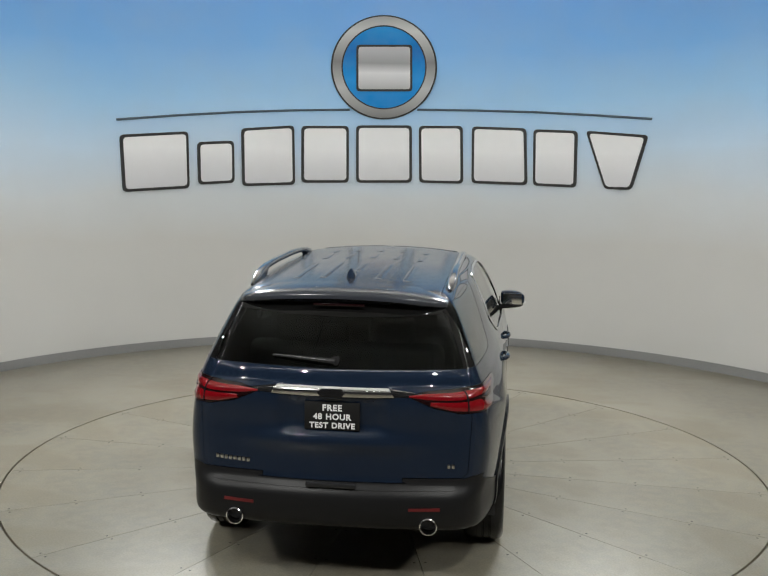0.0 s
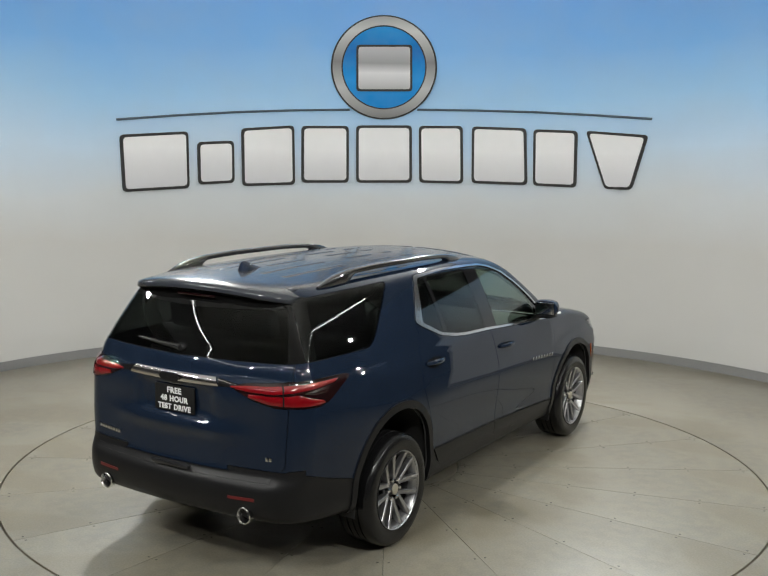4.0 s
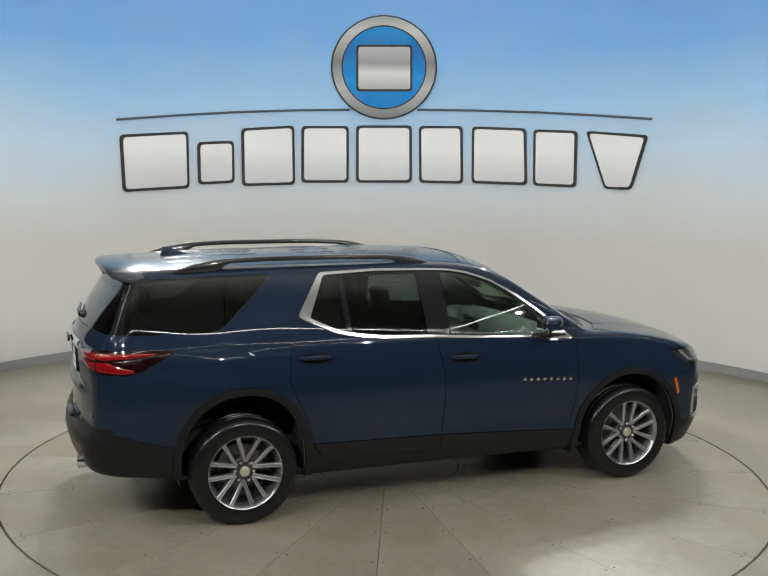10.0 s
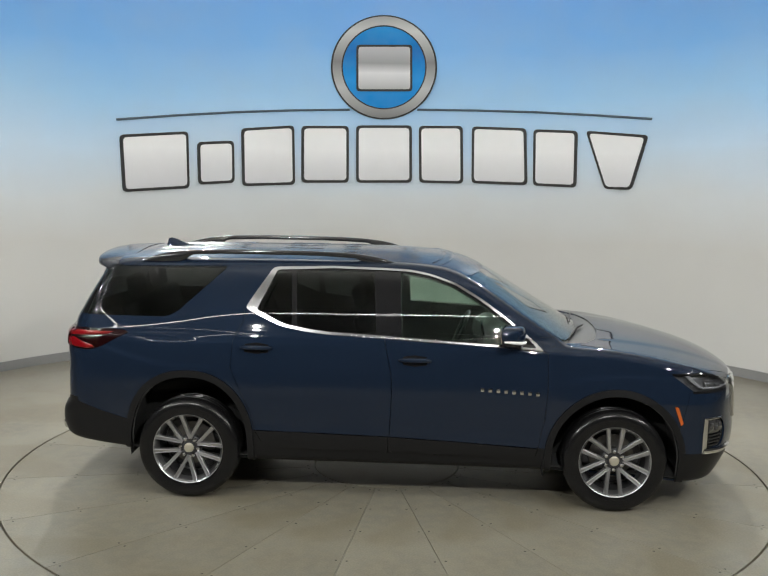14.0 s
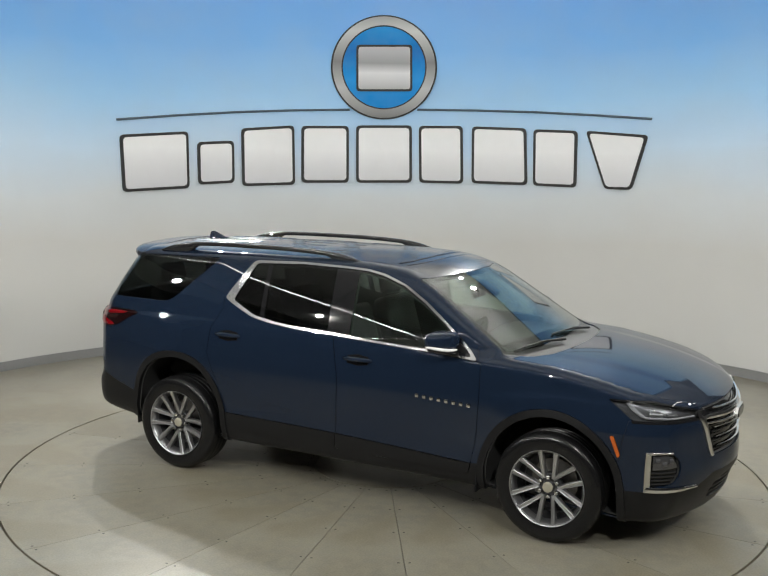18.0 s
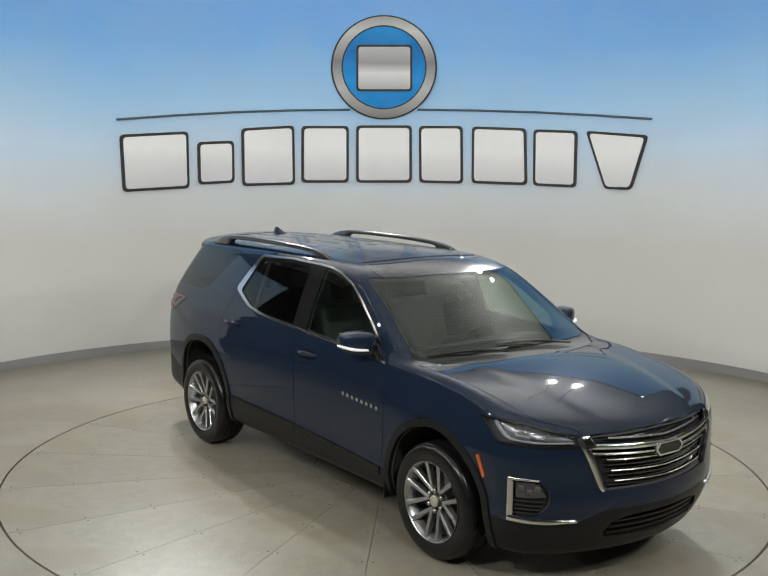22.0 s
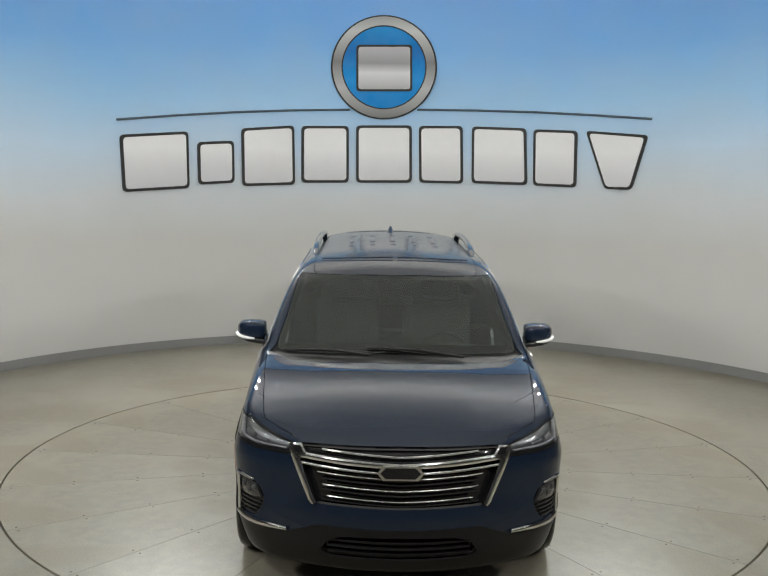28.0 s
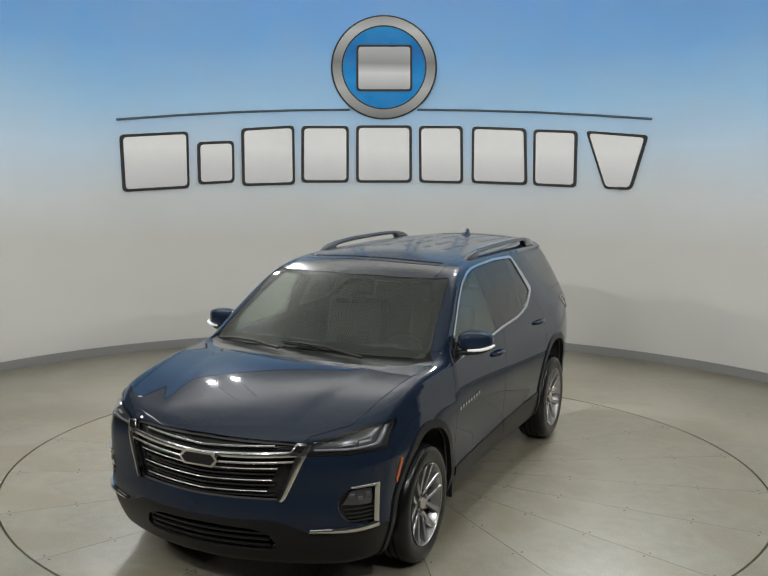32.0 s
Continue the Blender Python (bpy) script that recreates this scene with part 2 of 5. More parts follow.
# ---- the sign on the wall ----
def on_wall(s, z, out):
    a = s / WALL_R
    return Vector(((WALL_R - out) * math.sin(a), (WALL_R - out) * math.cos(a), z))


def wall_block(corners, out0, out1, grow=0.0, soft=0.05):
    """A plate on the wall, from its four corners (along the wall, height), with rounded corners."""
    c = [Vector(p) for p in corners]
    mid = sum(c, Vector((0, 0))) / 4
    pts = []
    for i in range(4):
        prev, here, nxt = c[i - 1], c[i], c[(i + 1) % 4]
        a, b = (prev - here).normalized(), (nxt - here).normalized()
        here = here - (a + b) * grow
        for k in range(5):
            u = k / 4
            p0, p1 = here + a * soft, here + b * soft
            pts.append((1 - u) ** 2 * p0 + 2 * u * (1 - u) * here + u * u * p1)
    # more points along the edges, so that the plate follows the round wall
    full = []
    for i, p in enumerate(pts):
        q = pts[(i + 1) % len(pts)]
        n = max(1, int((q - p).length / 0.12))
        full += [p.lerp(q, k / n) for k in range(n)]
    bm = bmesh.new()
    back = [bm.verts.new(on_wall(p.x, p.y, out0)) for p in full]
    front = [bm.verts.new(on_wall(p.x, p.y, out1)) for p in full]
    hub = bm.verts.new(on_wall(mid.x, mid.y, out1))
    n = len(full)
    for i in range(n):
        j = (i + 1) % n
        bm.faces.new((back[i], back[j], front[j], front[i]))
        bm.faces.new((front[i], front[j], hub))
    return bm


def wall_disc(s, z, r0, r1, out0, out1, stretch=1.0, segs=64):
    bm = bmesh.new()
    rows = []
    for i in range(segs):
        a = 2 * math.pi * i / segs
        rows.append([bm.verts.new(on_wall(s + r * stretch * math.cos(a), z + r * math.sin(a), o)) for r, o in ((r0, out0), (r1, out0), (r1, out1), (r0, out1))])
    for i in range(segs):
        a, b = rows[i], rows[(i + 1) % segs]
        for k in range(4):
            bm.faces.new((a[k], b[k], b[(k + 1) % 4], a[(k + 1) % 4]))
    return bm


sign = empty("wall_sign", "large showroom sign of white black-edged blocks under a blue roundel", "sign", pose(0, 0, 0))
BLOCKS = [((-3.534, 2.680), (-2.661, 2.740), (-2.650, 2.032), (-3.506, 1.991)), ((-2.543, 2.609), (-2.068, 2.635), (-2.064, 2.100), (-2.535, 2.075)),
          ((-1.972, 2.792), (-1.283, 2.844), (-1.268, 2.079), (-1.962, 2.057)), ((-1.187, 2.839), (-0.566, 2.851), (-0.558, 2.111), (-1.184, 2.105)),
          ((-0.469, 2.859), (0.263, 2.870), (0.277, 2.123), (-0.461, 2.112)), ((0.353, 2.865), (0.929, 2.872), (0.955, 2.123), (0.374, 2.125)),
          ((1.051, 2.867), (1.758, 2.849), (1.797, 2.124), (1.065, 2.132)), ((1.854, 2.837), (2.422, 2.822), (2.433, 2.111), (1.873, 2.120)),
          ((2.529, 2.823), (3.327, 2.772), (3.145, 2.103), (2.800, 2.104))]
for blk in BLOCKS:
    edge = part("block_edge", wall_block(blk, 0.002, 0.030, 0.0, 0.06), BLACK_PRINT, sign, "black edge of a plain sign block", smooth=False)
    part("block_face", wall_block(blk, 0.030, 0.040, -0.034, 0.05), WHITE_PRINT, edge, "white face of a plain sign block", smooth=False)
part("roundel_edge", wall_disc(-0.115, 3.605, 0.0, 0.665, 0.002, 0.026, 1.04), BLACK_PRINT, sign, smooth=False)
part("roundel_ring", wall_disc(-0.115, 3.605, 0.535, 0.645, 0.026, 0.046, 1.04), GREY_PRINT, sign, "brushed grey ring", smooth=False)
part("roundel_face", wall_disc(-0.115, 3.605, 0.0, 0.518, 0.026, 0.036, 1.04), BLUE_PRINT, sign, "bright blue round face", smooth=False)
centre = ((-0.481, 3.887), (0.249, 3.899), (0.261, 3.306), (-0.474, 3.294))
edge = part("block_edge", wall_block(centre, 0.036, 0.050, 0.0, 0.05), BLACK_PRINT, sign, "black edge of a plain sign block", smooth=False)
part("block_face", wall_block(centre, 0.050, 0.060, -0.028, 0.04), SILVER_PRINT, edge, "silver face of a plain sign block", smooth=False)
for line in (((-3.567, 2.859), (-2.80, 2.932), (-2.047, 2.994), (-1.30, 3.036), (-0.555, 3.060)), ((0.329, 3.074), (1.10, 3.070), (1.846, 3.053), (2.60, 3.016), (3.360, 2.966))):
    pts = []
    for (s0, z0), (s1, z1) in zip(line, line[1:]):
        pts += [on_wall(s0 + (s1 - s0) * k / 6, z0 + (z1 - z0) * k / 6, 0.014) for k in range(6)]
    part("arc_line", tube(pts + [on_wall(*line[-1], 0.014)], 0.014, 8), SLATE_PRINT, sign, "thin slate-coloured arched line")


# ---- the turntable ----
turntable = empty("turntable", "round concrete turntable of wedge panels flush with the floor", "turntable", kind="structure")
WEDGES, HUB_R = 20, 0.585
bm = ring_solid(HUB_R + 0.004, DISC_R - 0.006, -0.05, 0.0, 7, radians(13) + 0.0, radians(31))
for v in bm.verts:      # a narrow joint on either side of each wedge
    a = math.atan2(v.co.y, v.co.x)
    r = math.hypot(v.co.x, v.co.y)
    k = (a - radians(22)) / radians(9)
    a -= k * 0.0018 / r
    v.co.x, v.co.y = r * math.cos(a), r * math.sin(a)
wedge = part("panel", bm, PANEL, turntable, smooth=False)
for k in range(1, WEDGES):
    w = new("panel", wedge.data)
    w.parent, w.matrix_basis = turntable, pose(0, 0, 0, 0, 0, 18 * k)
part("hub_panel", lathe([(0.0, 0.0), (HUB_R - 0.004, 0.0), (HUB_R - 0.004, -0.05)], 60), FLOOR, turntable)
screw = None
SCREW = plain("dull_steel_screw", (0.10, 0.095, 0.085), 0.5, 0.7)
for k in range(WEDGES):
    for r in (0.64, 1.05, 1.48, 1.98, 2.45, 2.90):
        for side in (-1, 1):
            a = radians(13 + 18 * k) + side * 0.035 / r
            if screw is None:
                screw = part("screw", lathe([(0.0, 0.0018), (0.006, 0.0018), (0.0085, 0.0004)], 10), SCREW, turntable)
                s = screw
            else:
                s = new("screw", screw.data)
                s.parent = turntable
            s.matrix_basis = pose(r * math.cos(a), r * math.sin(a), 0)

# The body as one smooth field: negative inside, zero on the skin. x forward, y to the left, z up.
KNOTS = {}


def curve(x, *knots):
    """Smooth curve through (x, value) knots: monotone between them, its bends blurred over a third of the least step."""
    if knots not in KNOTS:
        kx, ky = np.array(knots[0::2], float), np.array(knots[1::2], float)
        h = np.diff(kx)
        d = np.diff(ky) / h
        m = np.concatenate([[d[0]], np.where(d[1:] * d[:-1] > 0, 2 * d[1:] * d[:-1] / np.where(d[1:] + d[:-1] == 0, 1, d[1:] + d[:-1]), 0), [d[-1]]])
        blur = 0.34 * h.min()
        step = blur / 10
        n = int(math.ceil((kx[-1] - kx[0]) / step))
        step = (kx[-1] - kx[0]) / n
        g = kx[0] + step * np.arange(-30, n + 31)
        c = np.minimum(np.maximum(g, kx[0]), kx[-1])
        k = np.minimum(np.maximum(np.searchsorted(kx, c) - 1, 0), len(h) - 1)
        s, w = (c - kx[k]) / h[k], h[k]
        r = 1 - s
        v = ky[k] * (1 + 2 * s) * r * r + w * m[k] * s * r * r + ky[k + 1] * s * s * (3 - 2 * s) - w * m[k + 1] * s * s * r
        v = v + np.where(g < kx[0], (g - kx[0]) * m[0], 0) + np.where(g > kx[-1], (g - kx[-1]) * m[-1], 0)
        bell = np.exp(-0.5 * (np.arange(-29, 30) * step / blur) ** 2)
        v = np.convolve(v, bell / bell.sum(), "valid")
        KNOTS[knots] = kx[0], kx[-1], step, v[1:-1], (v[2:] - v[:-2]) / 2
    lo, hi, step, v, m = KNOTS[knots]
    s = (np.minimum(np.maximum(x, lo), hi) - lo) / step
    i = np.minimum(s.astype(int), len(v) - 2)
    s = s - i
    r = 1 - s
    return v[i] * (1 + 2 * s) * r * r + m[i] * s * r * r + v[i + 1] * s * s * (3 - 2 * s) - m[i + 1] * s * s * r


def smax(a, b, k):
    h = np.maximum(k - np.abs(a - b), 0) / k
    return np.maximum(a, b) + h * h * k / 4


def smin(a, b, k):
    return -smax(-a, -b, k)


def roof_z(x, y):
    return curve(x, -2.6, 1.690, -2.3, 1.735, -2.0, 1.758, -1.5, 1.773, -0.9, 1.780, -0.3, 1.780, 0.1, 1.769, 0.45, 1.725, 0.8, 1.63) - 0.115 * y * y


def hood_z(x, y):
    # the raised middle, with a crease on either side that runs in towards the grille
    dome = 0.007 * curve(np.abs(y) / curve(x, 1.2, 0.66, 1.8, 0.57, 2.5, 0.44), 0.0, 1.0, 0.40, 0.98, 0.84, 0.90, 1.0, 0.0, 2.5, 0.0) * curve(x, 1.35, 0.0, 1.6, 1.0, 2.25, 1.0, 2.45, 0.2)
    return dome + curve(x, 0.9, 1.225, 1.25, 1.205, 1.6, 1.180, 1.9, 1.140, 2.2, 1.070, 2.4, 1.000, 2.55, 0.925) - curve(x, 1.5, 0.035, 2.3, 0.095) * y * y


def front_x(y, z):
    return curve(z, 0.10, 2.38, 0.20, 2.45, 0.30, 2.51, 0.40, 2.552, 0.52, 2.572, 0.66, 2.560, 0.80, 2.560, 0.92, 2.538, 1.02, 2.475) - 0.38 * y * y


def rear_x(y, z):
    return curve(z, 0.25, -2.53, 0.40, -2.585, 0.52, -2.620, 0.60, -2.615, 0.668, -2.565, 0.95, -2.560, 1.12, -2.572, 1.24, -2.555, 1.34, -2.505) + 0.125 * y * y - 0.022 * np.exp(-((z - 0.895) / 0.05) ** 2 - (y / 0.45) ** 4) + 0.032 * np.exp(-((z - 1.050) / 0.098) ** 6 - (y / 0.30) ** 8)


def side_y(x, z):
    plan = curve(x, -2.6, 0.805, -2.3, 0.900, -2.0, 0.950, -1.65, 0.985, -1.2, 0.985, -0.4, 0.978, 0.4, 0.978, 1.1, 0.985, 1.6, 0.990, 2.0, 0.975, 2.4, 0.935)
    drop = curve(z, 0.20, -0.085, 0.33, -0.045, 0.46, -0.018, 0.54, -0.020, 0.66, -0.008, 0.85, 0.004, 0.98, -0.004, 1.08, -0.020, 1.16, -0.040, 1.24, -0.066, 1.40, -0.14)
    drop = drop - 0.045 * curve(x, 1.0, 0.0, 1.7, 1.0, 2.4, 1.0) * curve(z, 0.80, 0.0, 1.0, 1.0, 1.2, 1.0)
    # the hip: a ledge that runs from the tail lamp down over the rear arch
    low = curve(x, -2.5, 1.20, -2.18, 1.105, -1.93, 1.032, -1.73, 0.997, -1.50, 0.985, -1.0, 0.985) - z
    hip = 0.0065 * 0.5 * (1 + np.tanh(low / 0.018)) * np.exp(-np.square(np.maximum(low, 0) / 0.16)) * curve(x, -2.5, 0.0, -2.25, 1.0, -1.55, 1.0, -1.05, 0.0)
    # the same ledge over the front arch
    low = curve(x, 0.9, 0.90, 1.2, 0.950, 1.5, 0.985, 1.8, 0.990, 2.2, 0.96) - z
    ledge = 0.0065 * 0.5 * (1 + np.tanh(low / 0.018)) * np.exp(-np.square(np.maximum(low, 0) / 0.13)) * curve(x, 1.0, 0.0, 1.25, 1.0, 1.80, 1.0, 2.05, 0.0)
    return plan + drop + hip + ledge


def cabin_y(x, z):
    belt = curve(x, -2.6, 0.780, -2.3, 0.845, -1.8, 0.895, -1.1, 0.918, 0.0, 0.918, 0.7, 0.905, 1.1, 0.872, 1.45, 0.82)
    d = np.maximum(z - 1.22, -0.03)
    return belt - (0.34 + 0.06 * curve(x, -2.5, 1.0, -1.9, 1.0, -1.15, 0.0, 0.0, 0.0)) * d - 0.22 * d * np.abs(d)


def skin(p):
    x, y, z = p[:, 0], np.abs(p[:, 1]), p[:, 2]
    low = smax((y - side_y(x, z)) / 1.02, (x - front_x(y, z)) / 1.20, 0.16)
    low = smax(low, (rear_x(y, z) - x) / 1.03, 0.14)
    low = smax(low, (z - hood_z(x, y)) / 1.06, 0.058)
    base = curve(x, -2.6, 0.395, -2.0, 0.345, -1.1, 0.285, 1.0, 0.275, 2.0, 0.205, 2.5, 0.185)
    low = smax(low, base - z, 0.05)
    top = (y - cabin_y(x, z)) / 1.09
    screen = (z - (1.762 - 0.600 * (x - 0.42) - 0.165 * y * y)) / 1.19
    back = (rear_glass(y, z) - x) / 1.19
    top = smax(smax(top, screen, 0.035), back, 0.10)
    top = smax(top, z - roof_z(x, y), 0.075)
    top = smax(top, 1.0 - z, 0.02)
    return smin(low, top, 0.035)


def rear_glass(y, z):
    return curve(z, 1.0, -2.46, 1.18, -2.535, 1.25, -2.540, 1.335, -2.498, 1.70, -2.274, 1.9, -2.15) + 0.20 * y * y


def slope(p):
    """Unit normals of the field."""
    e = 2e-4
    g = np.stack([skin(p + e * np.eye(3)[i]) - skin(p - e * np.eye(3)[i]) for i in range(3)], 1)
    return g / np.linalg.norm(g, axis=1)[:, None]


def settle(p, rounds=4):
    """Moves points on to the skin, along its normals."""
    for _ in range(rounds):
        p = p - skin(p)[:, None] * slope(p) * 0.9
    return p


def shoot(start, way, reach=2.2, steps=90):
    """The first places where rays from inside leave the body."""
    n = len(start)
    lo, hi, done = np.zeros(n), np.full(n, reach), np.zeros(n, bool)
    for i in range(1, steps + 1):
        r = reach * i / steps
        out = ~done & (skin(start + r * way) > 0)
        hi[out], lo[out] = r, r - reach / steps
        done |= out
    for _ in range(22):
        mid = (lo + hi) / 2
        out = skin(start + mid[:, None] * way) > 0
        hi, lo = np.where(out, mid, hi), np.where(out, lo, mid)
    return start + lo[:, None] * way

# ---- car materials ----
def car_paint(name, sheen, reflect=0.0):
    """Dark blue metallic paint under clear coat; the last argument mixes grey reflection into the colour."""
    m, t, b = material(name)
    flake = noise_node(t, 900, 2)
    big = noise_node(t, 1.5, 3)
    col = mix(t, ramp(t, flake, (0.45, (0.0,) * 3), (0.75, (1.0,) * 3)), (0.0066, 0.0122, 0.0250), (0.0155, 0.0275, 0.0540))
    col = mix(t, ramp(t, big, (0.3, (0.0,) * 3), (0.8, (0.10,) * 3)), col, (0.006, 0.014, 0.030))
    if reflect:
        reflect_noise = noise_node(t, 2.2, 5)
        col = mix(t, ramp(t, reflect_noise, (0.2, (reflect * 0.7,) * 3), (0.8, (reflect,) * 3)), col, (0.16, 0.14, 0.105))
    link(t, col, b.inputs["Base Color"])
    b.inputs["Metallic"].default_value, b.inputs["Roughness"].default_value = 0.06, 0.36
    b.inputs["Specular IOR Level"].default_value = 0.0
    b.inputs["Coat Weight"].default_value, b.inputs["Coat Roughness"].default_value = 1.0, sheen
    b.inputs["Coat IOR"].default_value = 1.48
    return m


def glass(name, tint, clear, gloss=1.0, base=0.045):
    """Thin pane: tinted see-through with a mirror reflection by angle."""
    m = bpy.data.materials.new(name)
    m.use_nodes = True
    t = m.node_tree
    t.nodes.clear()
    out = t.nodes.new("ShaderNodeOutputMaterial")
    tr = t.nodes.new("ShaderNodeBsdfTransparent")
    tr.inputs[0].default_value = (*[c * clear for c in tint], 1)
    gl = t.nodes.new("ShaderNodeBsdfGlossy")
    gl.inputs["Roughness"].default_value = 0.015
    gl.inputs[0].default_value = (gloss, gloss, gloss, 1)
    lw = t.nodes.new("ShaderNodeLayerWeight")
    lw.inputs[0].default_value = 0.5
    pw = t.nodes.new("ShaderNodeMath")
    pw.operation, pw.inputs[1].default_value = "POWER", 5.0
    link(t, lw.outputs["Facing"], pw.inputs[0])
    fr = t.nodes.new("ShaderNodeMath")
    fr.operation, fr.inputs[1].default_value, fr.inputs[2].default_value = "MULTIPLY_ADD", 1.0 - base, base
    link(t, pw.outputs[0], fr.inputs[0])
    mx = t.nodes.new("ShaderNodeMixShader")
    link(t, fr.outputs[0], mx.inputs[0])
    link(t, tr.outputs[0], mx.inputs[1])
    link(t, gl.outputs[0], mx.inputs[2])
    link(t, mx.outputs[0], out.inputs[0])
    return m


PAINT = car_paint("dark_blue_metallic_paint", 0.025)
PAINT_TOP_REFLECT = car_paint("dusty_dark_blue_paint", 0.17, 0.17)   # reflected grey painted into the top's colour; duller coat
# hood: a smaller share of the reflected grey in its colour
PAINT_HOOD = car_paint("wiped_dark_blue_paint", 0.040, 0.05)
CLADDING = plain("grained_black_plastic", (0.0105, 0.0105, 0.0112), 0.36, spec=0.22, grain=0.25, scale=400)
GLOSS_BLACK = plain("gloss_black_trim", (0.010, 0.010, 0.011), 0.05)
SATIN_BLACK = plain("satin_black_trim", (0.018, 0.018, 0.019), 0.26)
RAIL_BLACK = plain("gloss_black_rail", (0.016, 0.016, 0.017), 0.14, coat=0.6)
CHROME = plain("polished_chrome", (0.80, 0.80, 0.80), 0.10, 1.0, grain=0.04, scale=30)
SATIN_CHROME = plain("satin_chrome", (0.66, 0.66, 0.67), 0.14, 1.0, grain=0.03, scale=30)
ALLOY = plain("painted_alloy", (0.42, 0.42, 0.43), 0.30, 0.9, coat=0.3, grain=0.05, scale=40)
ALLOY_DARK = plain("dark_alloy_inside", (0.10, 0.10, 0.105), 0.45, 0.6)
RUBBER = plain("tyre_rubber", (0.008, 0.008, 0.0085), 0.22, spec=0.32, grain=0.3, scale=95, relief=0.25)
WELL = plain("wheel_well_felt", (0.022, 0.022, 0.022), 0.9)
STEEL = plain("brake_steel", (0.22, 0.21, 0.20), 0.4, 0.9, grain=0.2, scale=50)
RED_LENS = plain("red_lamp_lens", (0.17, 0.002, 0.005), 0.12, coat=0.6, grain=0.10, scale=60)
RED_DARK = plain("dark_red_lens", (0.010, 0.002, 0.0025), 0.08, coat=0.6)
SMOKED_LENS = plain("smoked_lens", (0.022, 0.008, 0.008), 0.2, coat=0.3)
RED_REFLECTOR = plain("red_reflector", (0.12, 0.008, 0.010), 0.3, coat=0.4)
AMBER = plain("amber_lens", (0.50, 0.10, 0.012), 0.2, coat=0.8)
LAMP_DARK = plain("headlamp_inside", (0.16, 0.16, 0.165), 0.28, 0.7)
FOG_LENS = plain("smoked_fog_lens", (0.045, 0.045, 0.047), 0.12, coat=0.8)
LAMP_WHITE = plain("frosted_light_guide", (0.36, 0.36, 0.37), 0.25, coat=0.5)
CREAM_CAP = plain("cream_cap_disc", (0.50, 0.47, 0.38), 0.3, 0.5)
LETTER_WHITE = plain("white_lettering", (0.80, 0.80, 0.80), 0.5)
CABIN = plain("dark_grey_cabin_trim", (0.055, 0.055, 0.054), 0.7)
MATTE_BLACK = plain("matt_black_plastic", (0.014, 0.014, 0.014), 0.6, spec=0.2, grain=0.2, scale=200)
LEATHER = plain("black_leather", (0.012, 0.012, 0.012), 0.5)
SCREEN_GLASS = glass("windscreen_glass", (0.93, 1.0, 0.95), 0.72, base=0.08)
FRONT_GLASS = glass("clear_green_glass", (0.90, 1.0, 0.94), 0.84)
DARK_GLASS = glass("privacy_glass", (0.92, 0.97, 0.95), 0.42)
LENS = glass("clear_lamp_lens", (0.95, 0.96, 0.97), 0.93)
MIRROR = plain("mirror_glass", (0.85, 0.86, 0.87), 0.02, 1.0)
FRIT = plain("black_glass_border", (0.006, 0.006, 0.006), 0.04)

# ---- the body skin, cut into panels ----
WAYS = {"side": (0, -1, 0), "front": (1, 0, 0), "rear": (-1, 0, 0), "top": (0, 0, 1), "corner": (0.7071, -0.7071, 0), "tail": (-0.7071, -0.7071, 0)}


def flat(kind, p):
    """Plan coordinates of points seen along one of the ways (right half of the car)."""
    x, y, z = p[:, 0], p[:, 1], p[:, 2]
    if kind == "side":
        return np.stack([x, z], 1)
    if kind in ("front", "rear"):
        return np.stack([-y, z], 1)
    if kind == "top":
        return np.stack([x, -y], 1)
    if kind == "corner":
        return np.stack([0.7071 * (x + y), z], 1)
    return np.stack([0.7071 * (x - y), z], 1)


def flat_one(kind, p):
    if kind == "side":
        return p.x, p.z
    if kind in ("front", "rear"):
        return -p.y, p.z
    if kind == "top":
        return p.x, -p.y
    if kind == "corner":
        return 0.7071 * (p.x + p.y), p.z
    return 0.7071 * (p.x - p.y), p.z


def lift(kind, uv):
    """Places on the skin at plan coordinates, met from outside."""
    uv = np.asarray(uv, float)
    u, v, o = uv[:, 0], uv[:, 1], np.zeros(len(uv))
    far = 3.4
    if kind == "side":
        p, d = np.stack([u, o - 1.6, v], 1), (0, 1, 0)
    elif kind == "front":
        p, d = np.stack([o + far, -u, v], 1), (-1, 0, 0)
    elif kind == "rear":
        p, d = np.stack([o - far, -u, v], 1), (1, 0, 0)
    elif kind == "top":
        p, d = np.stack([u, -v, o + 2.3], 1), (0, 0, -1)
    elif kind == "corner":
        p, d = np.stack([0.7071 * u + 2.5, 0.7071 * u - 2.5, v], 1), (-0.7071, 0.7071, 0)
    else:
        p, d = np.stack([0.7071 * u - 2.5, -0.7071 * u - 2.5, v], 1), (0.7071, 0.7071, 0)
    d = np.array(d)
    r = np.zeros(len(p))
    for k in range(46):
        r += 0.8 * skin(p + r[:, None] * d)
        r = np.minimum(np.maximum(r, 0), 3.4)
    return settle(p + r[:, None] * d, 1)


